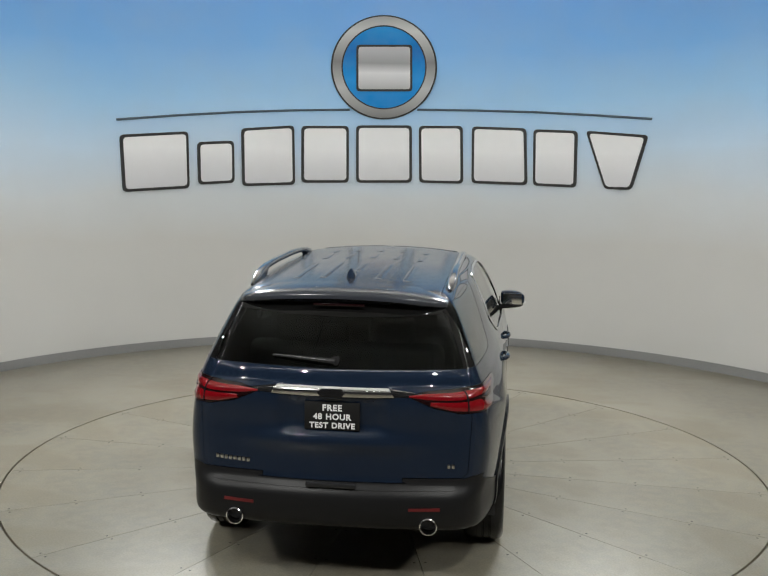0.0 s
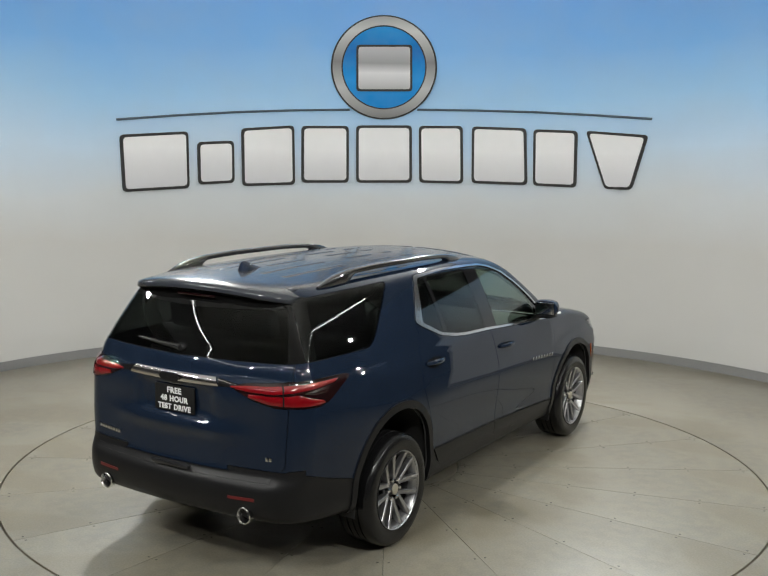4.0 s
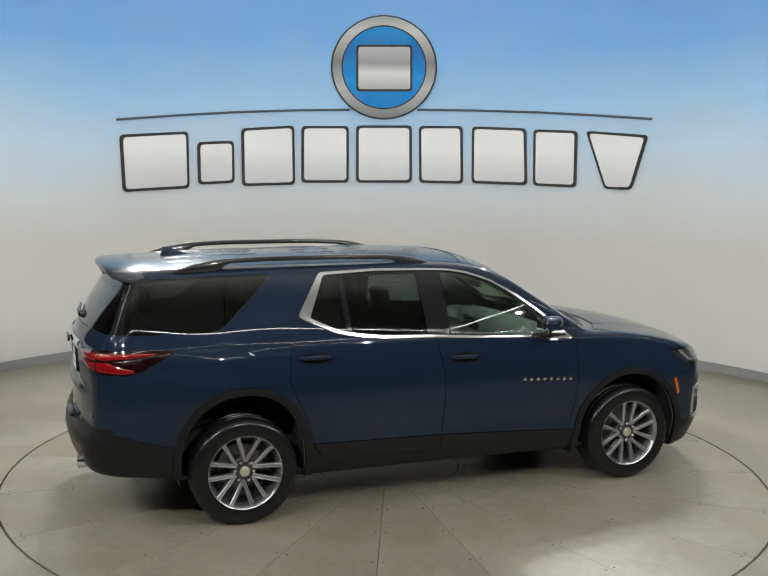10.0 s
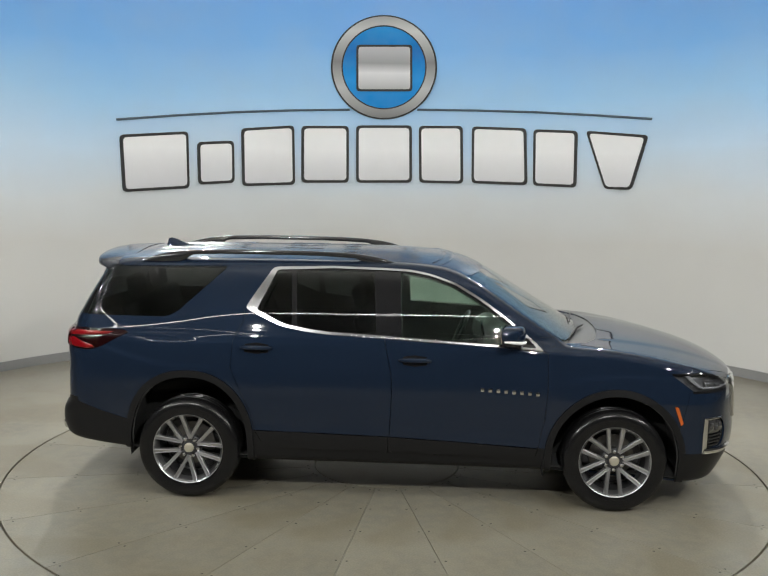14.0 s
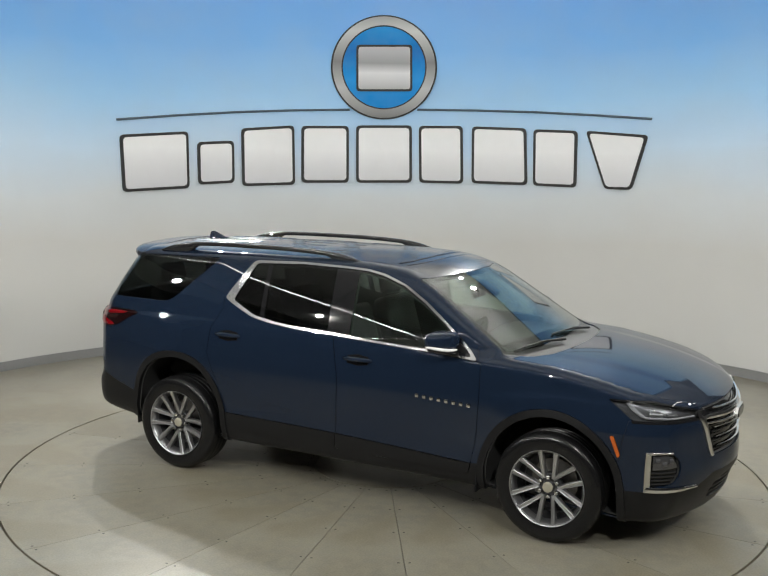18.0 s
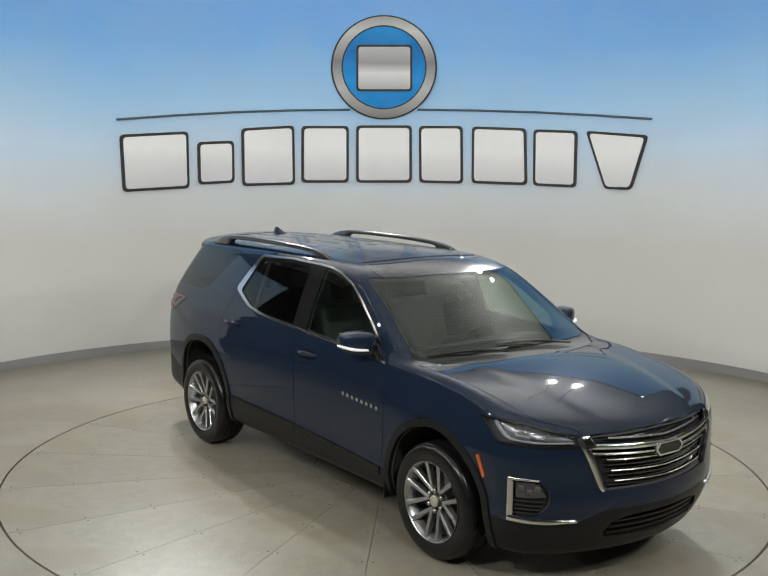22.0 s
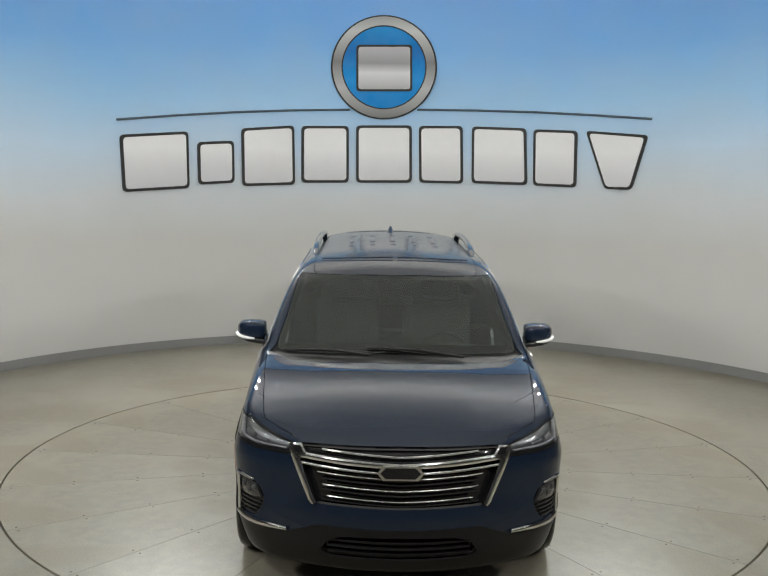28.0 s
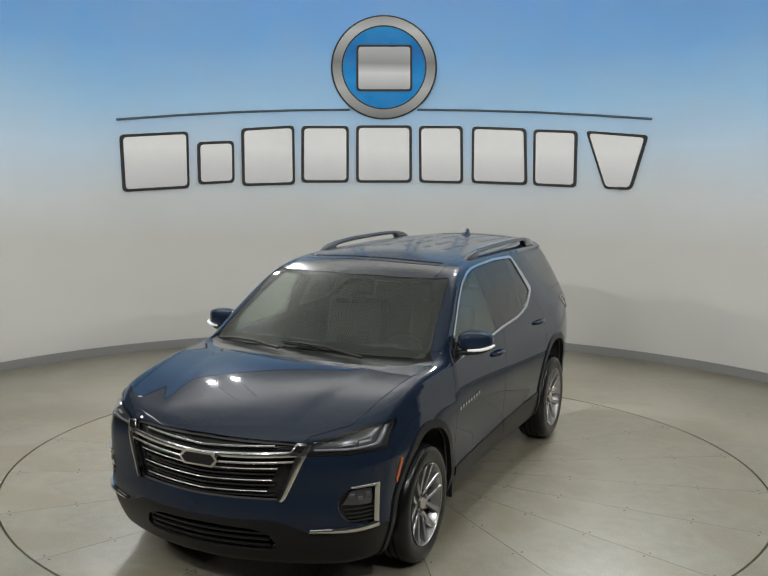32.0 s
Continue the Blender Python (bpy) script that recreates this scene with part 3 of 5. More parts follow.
def arch(cx, half, high, power=2.0, z0=0.385, n=28):
    """Outline of a wheel opening, from its foot over the top and down."""
    pts = []
    for k in range(n + 1):
        a = math.pi * k / n
        c, s = math.cos(a), math.sin(a)
        pts.append((cx + half * math.copysign(abs(c) ** (2 / power), c), z0 + high * abs(s) ** (2 / power)))
    return pts + [(cx - half * 1.0, 0.05), (cx + half * 1.0, 0.05)]


def soften(poly, r=0.02, n=3):
    """Rounds the corners of an outline."""
    out, k = [], len(poly)
    for i in range(k):
        a, b, c = (Vector(poly[j % k]) for j in (i - 1, i, i + 1))
        ra = min(r, (a - b).length * 0.45)
        rc = min(r, (c - b).length * 0.45)
        p, q = b + (a - b).normalized() * ra, b + (c - b).normalized() * rc
        for s in range(n + 1):
            u = s / n
            w = (1 - u) ** 2 * p + 2 * u * (1 - u) * b + u * u * q
            out.append((w.x, w.y))
    return out


DLO_OUT = soften([(-1.139, 1.398), (-1.059, 1.522), (-0.950, 1.684), (-0.515, 1.697), (-0.129, 1.690), (0.057, 1.682), (0.205, 1.657), (0.385, 1.599), (0.570, 1.497), (0.745, 1.376),
                  (0.883, 1.268), (1.020, 1.146), (0.950, 1.153), (0.684, 1.173), (0.188, 1.194), (-0.111, 1.212), (-0.513, 1.228), (-0.670, 1.243), (-0.862, 1.276), (-1.037, 1.348)], 0.03, 2)
DLO_IN = soften([(-1.052, 1.388), (-0.920, 1.664), (-0.515, 1.682), (-0.129, 1.676), (0.052, 1.668), (0.197, 1.644), (0.374, 1.587), (0.557, 1.485), (0.733, 1.363),
                 (0.868, 1.257), (0.965, 1.168), (0.684, 1.189), (0.188, 1.210), (-0.111, 1.232), (-0.513, 1.248), (-0.660, 1.263), (-0.845, 1.294)], 0.02, 2)
# priority, name: way, outline, least facing
CUTS = [
    ("hole_front", "side", arch(1.537, 0.452, 0.466), 0.0),
    ("hole_rear", "side", arch(-1.537, 0.432, 0.522, 2.25), 0.0),
    ("arch_front", "side", arch(1.537, 0.500, 0.514), 0.0),
    ("arch_rear", "side", arch(-1.537, 0.478, 0.570, 2.25), 0.0),
    ("headlamp", "corner", soften([(0.690, 1.012), (0.80, 1.014), (0.93, 1.010), (1.03, 0.984), (1.13, 0.965), (1.21, 0.948), (1.290, 0.930), (1.285, 0.880), (1.10, 0.884), (0.93, 0.892), (0.80, 0.890)], 0.01, 2), 0.15),
    ("marker", "side", soften([(1.936, 0.785), (1.962, 0.788), (2.006, 0.665), (1.988, 0.645)], 0.01, 2), 0.1),
    ("fog_bezel", "corner", soften([(0.868, 0.697), (1.015, 0.692), (1.090, 0.655), (1.122, 0.600), (1.112, 0.540), (1.055, 0.480), (0.868, 0.470)], 0.035, 3), 0.2),
    ("lower_grille", "front", soften([(-0.4, 0.455), (0.30, 0.440), (0.405, 0.412), (0.442, 0.335), (0.40, 0.300), (-0.4, 0.290)], 0.02, 2), 0.2),
    ("grille", "front", soften([(-0.5, 0.950), (0.50, 0.938), (0.570, 0.932), (0.585, 0.850), (0.478, 0.614), (-0.5, 0.602)], 0.02, 2), 0.2),
    ("glass_front", "side", soften([(-0.020, 1.664), (0.050, 1.660), (0.190, 1.635), (0.366, 1.578), (0.548, 1.476), (0.726, 1.354), (0.80, 1.297), (0.80, 1.186), (0.188, 1.216), (0.005, 1.226)], 0.012, 2), 0.1),
    ("glass_rear_door", "side", soften([(-0.780, 1.664), (-0.515, 1.673), (-0.210, 1.670), (-0.180, 1.240), (-0.513, 1.251), (-0.660, 1.266), (-0.752, 1.281)], 0.012, 2), 0.1),
    ("glass_fixed", "side", soften([(-1.046, 1.390), (-0.918, 1.656), (-0.818, 1.660), (-0.790, 1.288), (-0.845, 1.298)], 0.012, 2), 0.1),
    ("door_pillar", "side", DLO_IN, 0.1),
    ("window_trim", "side", DLO_OUT, 0.1),
    ("glass_quarter", "side", soften([(-2.215, 1.660), (-1.285, 1.684), (-1.640, 1.360), (-1.720, 1.322), (-2.310, 1.320)], 0.03, 2), 0.1),
    ("backlight", "rear", soften([(-0.6, 1.640), (0.600, 1.625), (0.625, 1.600), (0.735, 1.318), (-0.7, 1.308)], 0.02, 2), 0.1),
    ("tail_lamp", "tail", soften([(-1.500, 1.178), (-1.40, 1.203), (-1.28, 1.210), (-1.167, 1.222), (-1.012, 1.224), (-0.813, 1.222), (-0.775, 1.205), (-0.85, 1.150), (-0.913, 1.098), (-0.99, 1.068), (-1.12, 1.072), (-1.259, 1.080), (-1.382, 1.112)], 0.012, 2), 0.1),
    ("pillar_rear", "side", [(-2.60, 1.318), (-2.30, 1.318), (-2.10, 1.318), (-2.10, 1.668), (-2.60, 1.668)], 0.1),
    ("pillar_back", "rear", [(0.50, 1.318), (1.10, 1.318), (1.10, 1.668), (0.50, 1.668)], 0.1),
    ("windscreen", "top", soften([(0.600, -0.5), (0.600, 0.0), (0.570, 0.35), (0.500, 0.60), (0.450, 0.685), (0.48, 0.700), (0.836, 0.755), (1.075, 0.805), (1.160, 0.800), (1.200, 0.74), (1.285, 0.45), (1.330, 0.0), (1.33, -0.5)], 0.02, 2), 0.3),
    ("hood", "top", [(1.485, -0.4), (1.485, 0.0), (1.470, 0.30), (1.420, 0.56), (1.330, 0.72), (1.220, 0.80), (1.170, 0.850), (1.200, 0.868), (1.50, 0.848), (1.75, 0.826), (2.08, 0.796), (2.20, 0.775), (2.30, 0.672), (2.357, 0.60), (2.42, 0.56), (2.65, 0.5), (2.65, -0.4)], 0.3),
    ("cowl", "top", [(0.95, -0.4), (0.95, 0.78), (1.12, 0.815), (1.165, 0.852), (1.30, 0.80), (1.60, 0.6), (1.60, -0.4)], 0.3),
    ("cladding_rear", "side", [(-1.060, 0.522), (-0.084, 0.501), (-0.081, 0.388), (-0.945, 0.390), (-0.990, 0.420), (-1.052, 0.520)], 0.1),
    ("cladding_front", "side", [(-0.084, 0.501), (0.40, 0.480), (0.990, 0.450), (0.975, 0.385), (0.940, 0.365), (-0.081, 0.388)], 0.1),
    ("door_rear", "side", [(-1.150, 1.40), (-1.134, 1.330), (-1.213, 1.180), (-1.226, 0.980), (-1.165, 0.838), (-1.093, 0.677), (-1.048, 0.513), (-0.990, 0.420), (-0.945, 0.390), (-0.081, 0.388), (-0.059, 0.84), (-0.064, 0.945), (-0.121, 1.211), (-0.13, 1.35)], 0.1),
    ("door_front", "side", [(-0.13, 1.35), (-0.121, 1.211), (-0.064, 0.945), (-0.059, 0.84), (-0.081, 0.388), (0.940, 0.365), (0.975, 0.385), (0.992, 0.458), (1.032, 0.663), (1.047, 0.880), (1.042, 1.135), (0.99, 1.16), (0.9, 1.25)], 0.1),
    ("sill", "side", [(-1.30, 0.530), (-1.00, 0.524), (0.98, 0.452), (1.20, 0.445), (1.20, 0.10), (-1.30, 0.10)], -0.2),
    ("bumper_low_side", "side", [(1.80, 0.436), (2.45, 0.436), (2.45, 0.05), (1.80, 0.05)], 0.1),
    ("bumper_low_front", "front", [(-0.5, 0.482), (0.450, 0.496), (0.600, 0.436), (1.00, 0.436), (1.00, 0.05), (-0.5, 0.05)], 0.1),
    ("bumper_rear_side", "side", [(-1.90, 0.545), (-2.20, 0.620), (-2.46, 0.700), (-2.75, 0.700), (-2.75, 0.05), (-1.90, 0.05)], 0.1),
    ("bumper_rear_back", "rear", [(-0.5, 0.668), (0.715, 0.672), (0.79, 0.706), (0.95, 0.712), (0.95, 0.05), (-0.5, 0.05)], 0.50),
    ("tailgate", "rear", [(-0.5, 0.668), (0.715, 0.672), (0.775, 0.73), (0.790, 1.04), (0.780, 1.20), (0.765, 1.32), (-0.5, 1.32)], 0.1),
    ("bumper_front", "front", [(-0.5, 0.96), (0.585, 0.93), (0.70, 0.90), (0.905, 0.89), (0.915, 0.436), (-0.5, 0.436)], 0.35),
    ("bumper_front_side", "side", [(2.045, 0.89), (2.50, 0.89), (2.50, 0.436), (1.96, 0.436), (1.985, 0.62)], 0.1),
    ("fender", "side", [(0.99, 1.24), (1.02, 1.150), (1.042, 1.135), (1.047, 0.880), (1.032, 0.663), (0.992, 0.458), (0.99, 0.2), (2.6, 0.2), (2.6, 1.24)], -1.0),
    ("roof", "top", [(-2.36, -0.4), (-2.36, 0.575), (0.44, 0.600), (0.50, 0.58), (0.70, 0.3), (0.70, -0.4)], 0.3),
]


def inside(poly, pts):
    px, py = pts[:, 0], pts[:, 1]
    res = np.zeros(len(pts), bool)
    for (x0, y0), (x1, y1) in zip(poly, poly[1:] + poly[:1]):
        with np.errstate(divide="ignore", invalid="ignore"):
            hit = ((y0 > py) != (y1 > py)) & (px < (x1 - x0) * (py - y0) / (y1 - y0 + 1e-12) + x0)
        res ^= hit
    return res


def skin_grid():
    """The right half of the skin as a mesh of quads."""
    angles = np.concatenate([np.linspace(0, math.pi * 0.36, 34)[:-1], np.linspace(math.pi * 0.36, math.pi * 0.80, 64)[:-1], np.linspace(math.pi * 0.80, math.pi, 12)])
    rows = [(-1.9, a) for a in np.linspace(-90, 0, 62)[:-1]] + [(x, 0.0) for x in np.linspace(-1.9, 1.75, 128)] + [(1.75, a) for a in np.linspace(0, 90, 66)[1:]]
    start, way = [], []
    for x, a in rows:
        a = radians(a)
        for f in angles:
            start.append((x, 0, 0.75))
            way.append((math.sin(a), -math.cos(a) * math.sin(f), math.cos(a) * math.cos(f)))
    p = shoot(np.array(start), np.array(way))
    m = len(angles)
    p[0::m, 1] = 0
    p[m - 1::m, 1] = 0
    return p, len(rows), m


def cut_skin():
    pts, n, m = skin_grid()
    bm = bmesh.new()
    vs = [bm.verts.new(p) for p in pts]
    for i in range(n - 1):
        for j in range(m - 1):
            q = (vs[i * m + j], vs[i * m + j + 1], vs[(i + 1) * m + j + 1], vs[(i + 1) * m + j])
            bm.faces.new(q)
    bmesh.ops.remove_doubles(bm, verts=bm.verts[:], dist=2e-4)
    for name, way, poly, least in CUTS:
        bm.faces.ensure_lookup_table()
        d = np.array(WAYS[way], float)
        faces = bm.faces[:]
        mid = np.array([f.calc_center_median() for f in faces])
        uv, norm = flat(way, mid), slope(mid)
        arr = np.array(poly)
        lo, hi = arr.min(0) - 0.05, arr.max(0) + 0.05
        ok = (norm @ d > least - 0.12) & (uv[:, 0] > lo[0]) & (uv[:, 0] < hi[0]) & (uv[:, 1] > lo[1]) & (uv[:, 1] < hi[1])
        near = {faces[i]: None for i in np.where(ok)[0]}
        for a, b in zip(poly, poly[1:] + poly[:1]):
            ex, ey = b[0] - a[0], b[1] - a[1]
            length = math.hypot(ex, ey)
            if length < 1e-6:
                continue
            ex, ey = ex / length, ey / length
            u0, u1, v0, v1 = min(a[0], b[0]) - 1e-3, max(a[0], b[0]) + 1e-3, min(a[1], b[1]) - 1e-3, max(a[1], b[1]) + 1e-3
            pick = []
            for f, c in near.items():
                if c is None:
                    q = [flat_one(way, v.co) for v in f.verts]
                    us, vs_ = [w[0] for w in q], [w[1] for w in q]
                    c = near[f] = (min(us), max(us), min(vs_), max(vs_), q)
                if c[0] > u1 or c[1] < u0 or c[2] > v1 or c[3] < v0:
                    continue
                dist = [(u - a[0]) * -ey + (v - a[1]) * ex for u, v in c[4]]
                if min(dist) > -1e-5 or max(dist) < 1e-5:
                    continue
                pick.append(f)
            if not pick:
                continue
            base, normal = lift_frame(way, a, -ey, ex)
            geom = list({v for f in pick for v in f.verts}) + list({e for f in pick for e in f.edges}) + pick
            res = bmesh.ops.bisect_plane(bm, geom=geom, dist=1e-5, plane_co=base, plane_no=normal)
            for g in res["geom"]:
                if isinstance(g, bmesh.types.BMFace):
                    near[g] = None
            for f in pick:
                near[f] = None
            near = {f: c for f, c in near.items() if f.is_valid}
    return bm


def lift_frame(way, a, nx, ny):
    """A point and the normal, in space, of the plane that stands on a line of the plan."""
    if way == "side":
        return (a[0], 0, a[1]), (nx, 0, ny)
    if way in ("front", "rear"):
        return (0, -a[0], a[1]), (0, -nx, ny)
    if way == "top":
        return (a[0], -a[1], 0), (nx, -ny, 0)
    if way == "corner":
        return (0.7071 * a[0], 0.7071 * a[0], a[1]), (0.7071 * nx, 0.7071 * nx, ny)
    return (0.7071 * a[0], -0.7071 * a[0], a[1]), (0.7071 * nx, -0.7071 * nx, ny)


def sort_panels(bm):
    """Which faces belong to which panel: the first outline that holds them."""
    faces = bm.faces[:]
    mid = np.array([f.calc_center_median() for f in faces])
    norm = slope(mid)
    owner = np.full(len(faces), "", dtype=object)
    for name, way, poly, least in CUTS:
        ok = (owner == "") & (norm @ np.array(WAYS[way], float) > least) & inside(poly, flat(way, mid))
        owner[ok] = name
    under = (owner == "") & (norm[:, 2] < -0.6)
    owner[under] = "underbody"
    owner[under & (mid[:, 0] > 1.8)] = "bumper_low_front"
    owner[owner == ""] = "side_panel"
    groups = {}
    for f, o in zip(faces, owner):
        groups.setdefault(o, []).append(f)
    return groups


MERGE = {"pillar_back": "pillar_rear", "bumper_low_side": "bumper_low_front", "bumper_rear_side": "bumper_rear_back", "bumper_front_side": "bumper_front"}
bm_skin = cut_skin()
GROUPS = {}
for nm, fs in sort_panels(bm_skin).items():
    GROUPS.setdefault(MERGE.get(nm, nm), []).extend(fs)


def panel_arrays(names, gap, proud):
    """Points, normals, faces and rim of a panel, drawn in by a gap at its edge."""
    index, pts, faces = {}, [], []
    edges = {}
    for nm in names:
        for f in GROUPS.get(nm, []):
            ids = []
            for v in f.verts:
                if v.index not in index:
                    index[v.index] = len(pts)
                    pts.append(tuple(v.co))
                ids.append(index[v.index])
            faces.append(ids)
            for a, b in zip(ids, ids[1:] + ids[:1]):
                edges[(a, b)] = True
    p = settle(np.array(pts), 2)
    middle = np.abs(np.array(pts)[:, 1]) < 1e-5
    p[middle, 1] = 0
    n = slope(p)
    n[middle, 1] = 0
    rim = [(a, b) for a, b in edges if (b, a) not in edges and not (middle[a] and middle[b])]
    push = np.zeros_like(p)
    for a, b in rim:
        e = p[b] - p[a]
        ln = np.linalg.norm(e)
        if ln < 1e-7:
            continue
        inward = np.cross((n[a] + n[b]) / 2, e / ln)
        push[a] += inward
        push[b] += inward
    ln = np.linalg.norm(push, axis=1)
    k = ln > 1e-6
    push[k] /= ln[k][:, None]
    push[middle, 1] = 0
    p = p + push * gap + n * proud
    p[middle, 1] = 0
    turn = sum(np.dot(np.cross(p[f[1]] - p[f[0]], p[f[2]] - p[f[0]]), n[f[0]]) for f in faces)
    if turn < 0:
        faces, rim = [f[::-1] for f in faces], [(b, a) for a, b in rim]
    return p, n, faces, rim, push


def panel(name, names, mat, parent, thick=0.012, gap=0.002, proud=0.0, mirror="split", label=""):
    """Builds a body panel with thickness. split: one for each side; join: both halves in one; returns the objects."""
    p, n, faces, rim, push = panel_arrays(names, gap, proud)
    k = len(p)
    used = sorted({i for e in rim for i in e})
    slot = {i: 2 * k + j for j, i in enumerate(used)}
    deep = {i: 2 * k + len(used) + j for j, i in enumerate(used)}
    verts = np.concatenate([p, p - n * thick, p[used], p[used] - n[used] * thick])
    norms = np.concatenate([n, -n, -push[used], -push[used]])
    all_faces = [list(f) for f in faces] + [[k + i for i in f][::-1] for f in faces] + [[slot[b], slot[a], deep[a], deep[b]] for a, b in rim]
    flip = np.array([1, -1, 1])
    v2, n2, f2 = verts * flip, norms * flip, [f[::-1] for f in all_faces]
    if mirror == "join":
        m = len(verts)
        twin = [i if abs(verts[i][1]) < 1e-6 else i + m for i in range(m)]
        return [mesh_object(name, np.concatenate([verts, v2]), all_faces + [[twin[i] for i in f] for f in f2], mat, parent, label, normals=np.concatenate([norms, n2]))]
    pa, pb = parent if isinstance(parent, list) else (parent, parent)
    return [mesh_object(name, verts, all_faces, mat, pa, label, normals=norms), mesh_object(name, v2, f2, mat, pb, label, normals=n2)]


bm_skin.verts.index_update()
bm_skin.verts.ensure_lookup_table()

car = empty("car", "dark blue sport utility car with chrome trim on the turntable", "car")
side_panels = panel("side_panel", ["side_panel"], PAINT, car, gap=0.0015)
roof = panel("roof", ["roof"], PAINT_TOP_REFLECT, car, gap=0.0022, mirror="join")[0]
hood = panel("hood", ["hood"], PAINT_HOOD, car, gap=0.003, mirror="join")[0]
panel("cowl", ["cowl"], MATTE_BLACK, car, proud=-0.010, gap=0.0, mirror="join", label="black plastic cowl below the windscreen")
panel("fender", ["fender"], PAINT, car, gap=0.0015)
front_doors = panel("front_door", ["door_front"], PAINT, car, gap=0.0028)
rear_doors = panel("rear_door", ["door_rear"], PAINT, car, gap=0.0028)
panel("lower_cladding", ["cladding_front"], CLADDING, front_doors, gap=0.0028, proud=0.007, label="black grained lower door trim")
panel("lower_cladding", ["cladding_rear"], CLADDING, rear_doors, gap=0.0028, proud=0.007, label="black grained lower door trim")
panel("sill", ["sill"], CLADDING, car, gap=0.0, label="black plastic sill")
arches = panel("arch_trim", ["arch_front"], CLADDING, car, gap=0.0, proud=0.010, thick=0.03, label="black plastic wheel arch trim")
arches += panel("arch_trim", ["arch_rear"], CLADDING, car, gap=0.0, proud=0.010, thick=0.03, label="black plastic wheel arch trim")
bumper = panel("front_bumper", ["bumper_front"], PAINT, car, gap=0.0015, mirror="join")[0]
panel("lower_fascia", ["bumper_low_front"], CLADDING, bumper, gap=0.0, mirror="join", label="black lower bumper fascia")
rear_bumper = panel("rear_bumper", ["bumper_rear_back"], CLADDING, car, gap=0.002, mirror="join", label="black grained rear bumper")[0]
tailgate = panel("tailgate", ["tailgate"], PAINT, car, gap=0.003, mirror="join")[0]
panel("underbody", ["underbody"], WELL, car, gap=0.0, mirror="join", label="dark underbody")
panel("rear_window", ["backlight"], DARK_GLASS, tailgate, gap=0.002, thick=0.004, mirror="join", label="dark tinted rear window")
panel("rear_pillar", ["pillar_rear"], FRIT, car, gap=0.0005, proud=-0.001, label="gloss black rear pillar")
panel("windscreen", ["windscreen"], SCREEN_GLASS, car, gap=0.002, thick=0.005, proud=-0.002, mirror="join", label="clear windscreen")
panel("door_pillar", ["door_pillar"], GLOSS_BLACK, car, gap=0.0, proud=-0.003, label="gloss black window pillar")
panel("window_trim", ["window_trim"], SATIN_CHROME, car, gap=0.0008, proud=0.006, thick=0.016, label="chrome window surround")
panel("window", ["glass_front"], FRONT_GLASS, front_doors, gap=0.001, thick=0.004, proud=-0.003, label="clear green-tinted front window")
panel("window", ["glass_rear_door"], DARK_GLASS, rear_doors, gap=0.001, thick=0.004, proud=-0.003, label="dark tinted rear window")
panel("fixed_window", ["glass_fixed"], DARK_GLASS, rear_doors, gap=0.001, thick=0.004, proud=-0.003, label="dark tinted fixed window")
panel("quarter_window", ["glass_quarter"], DARK_GLASS, side_panels, gap=0.001, thick=0.004, proud=-0.001, label="dark tinted quarter window")
# what lies behind the skin: joints show dark
shell = [g for g in GROUPS if not g.startswith(("hole", "glass", "backlight", "windscreen", "grille", "lower_grille", "headlamp", "tail_lamp", "fog_bezel", "underbody"))]
panel("inner_shell", shell, CABIN, car, gap=-0.006, proud=-0.022, thick=0.006, mirror="join", label="dark inner body shell")

# ---- pieces laid on the skin ----
def strip(name, way, a, b, mat, parent, n=24, m=3, off=0.004, thick=0.006, sides="both", label="", bow=0.0):
    """A band between two lines of the plan, laid on the skin, with thickness. bow lifts its middle."""
    def along(line, k):
        line = [Vector(q) for q in line]
        d = [0.0]
        for q, r in zip(line, line[1:]):
            d.append(d[-1] + (r - q).length)
        out = []
        for i in range(k + 1):
            s = d[-1] * i / k
            j = max(0, min(len(d) - 2, int(np.searchsorted(d, s)) - 1))
            u = (s - d[j]) / max(1e-9, d[j + 1] - d[j])
            out.append(line[j].lerp(line[j + 1], min(1, max(0, u))))
        return out
    la, lb = along(a, n), along(b, n)
    uv = [la[i].lerp(lb[i], j / m) for i in range(n + 1) for j in range(m + 1)]
    p = lift(way, [(q.x, q.y) for q in uv])
    nn = slope(p)
    lift_by = np.array([off + bow * (1 - (2 * j / m - 1) ** 2) for _ in range(n + 1) for j in range(m + 1)])
    top = p + nn * lift_by[:, None]
    low = p + nn * (off - thick)
    made = []
    for s in ((1,) if sides == "right" else (1, -1)):
        bm = bmesh.new()
        t = [bm.verts.new((q[0], q[1] * s, q[2])) for q in top]
        l = [bm.verts.new((q[0], q[1] * s, q[2])) for q in low]
        w = m + 1
        for i in range(n):
            for j in range(m):
                c = (i * w + j, i * w + j + 1, (i + 1) * w + j + 1, (i + 1) * w + j)
                bm.faces.new([t[k] for k in c])
                bm.faces.new([l[k] for k in c[::-1]])
        ring = [i * w for i in range(n + 1)] + [n * w + j for j in range(1, w)] + [i * w + m for i in range(n - 1, -1, -1)] + [j for j in range(m - 1, 0, -1)]
        for u, v in zip(ring, ring[1:] + ring[:1]):
            bm.faces.new((t[u], t[v], l[v], l[u]))
        par = parent[0 if s == 1 else 1] if isinstance(parent, list) else parent
        made.append(part(name, bm, mat, par, label, sharp=50))
    return made


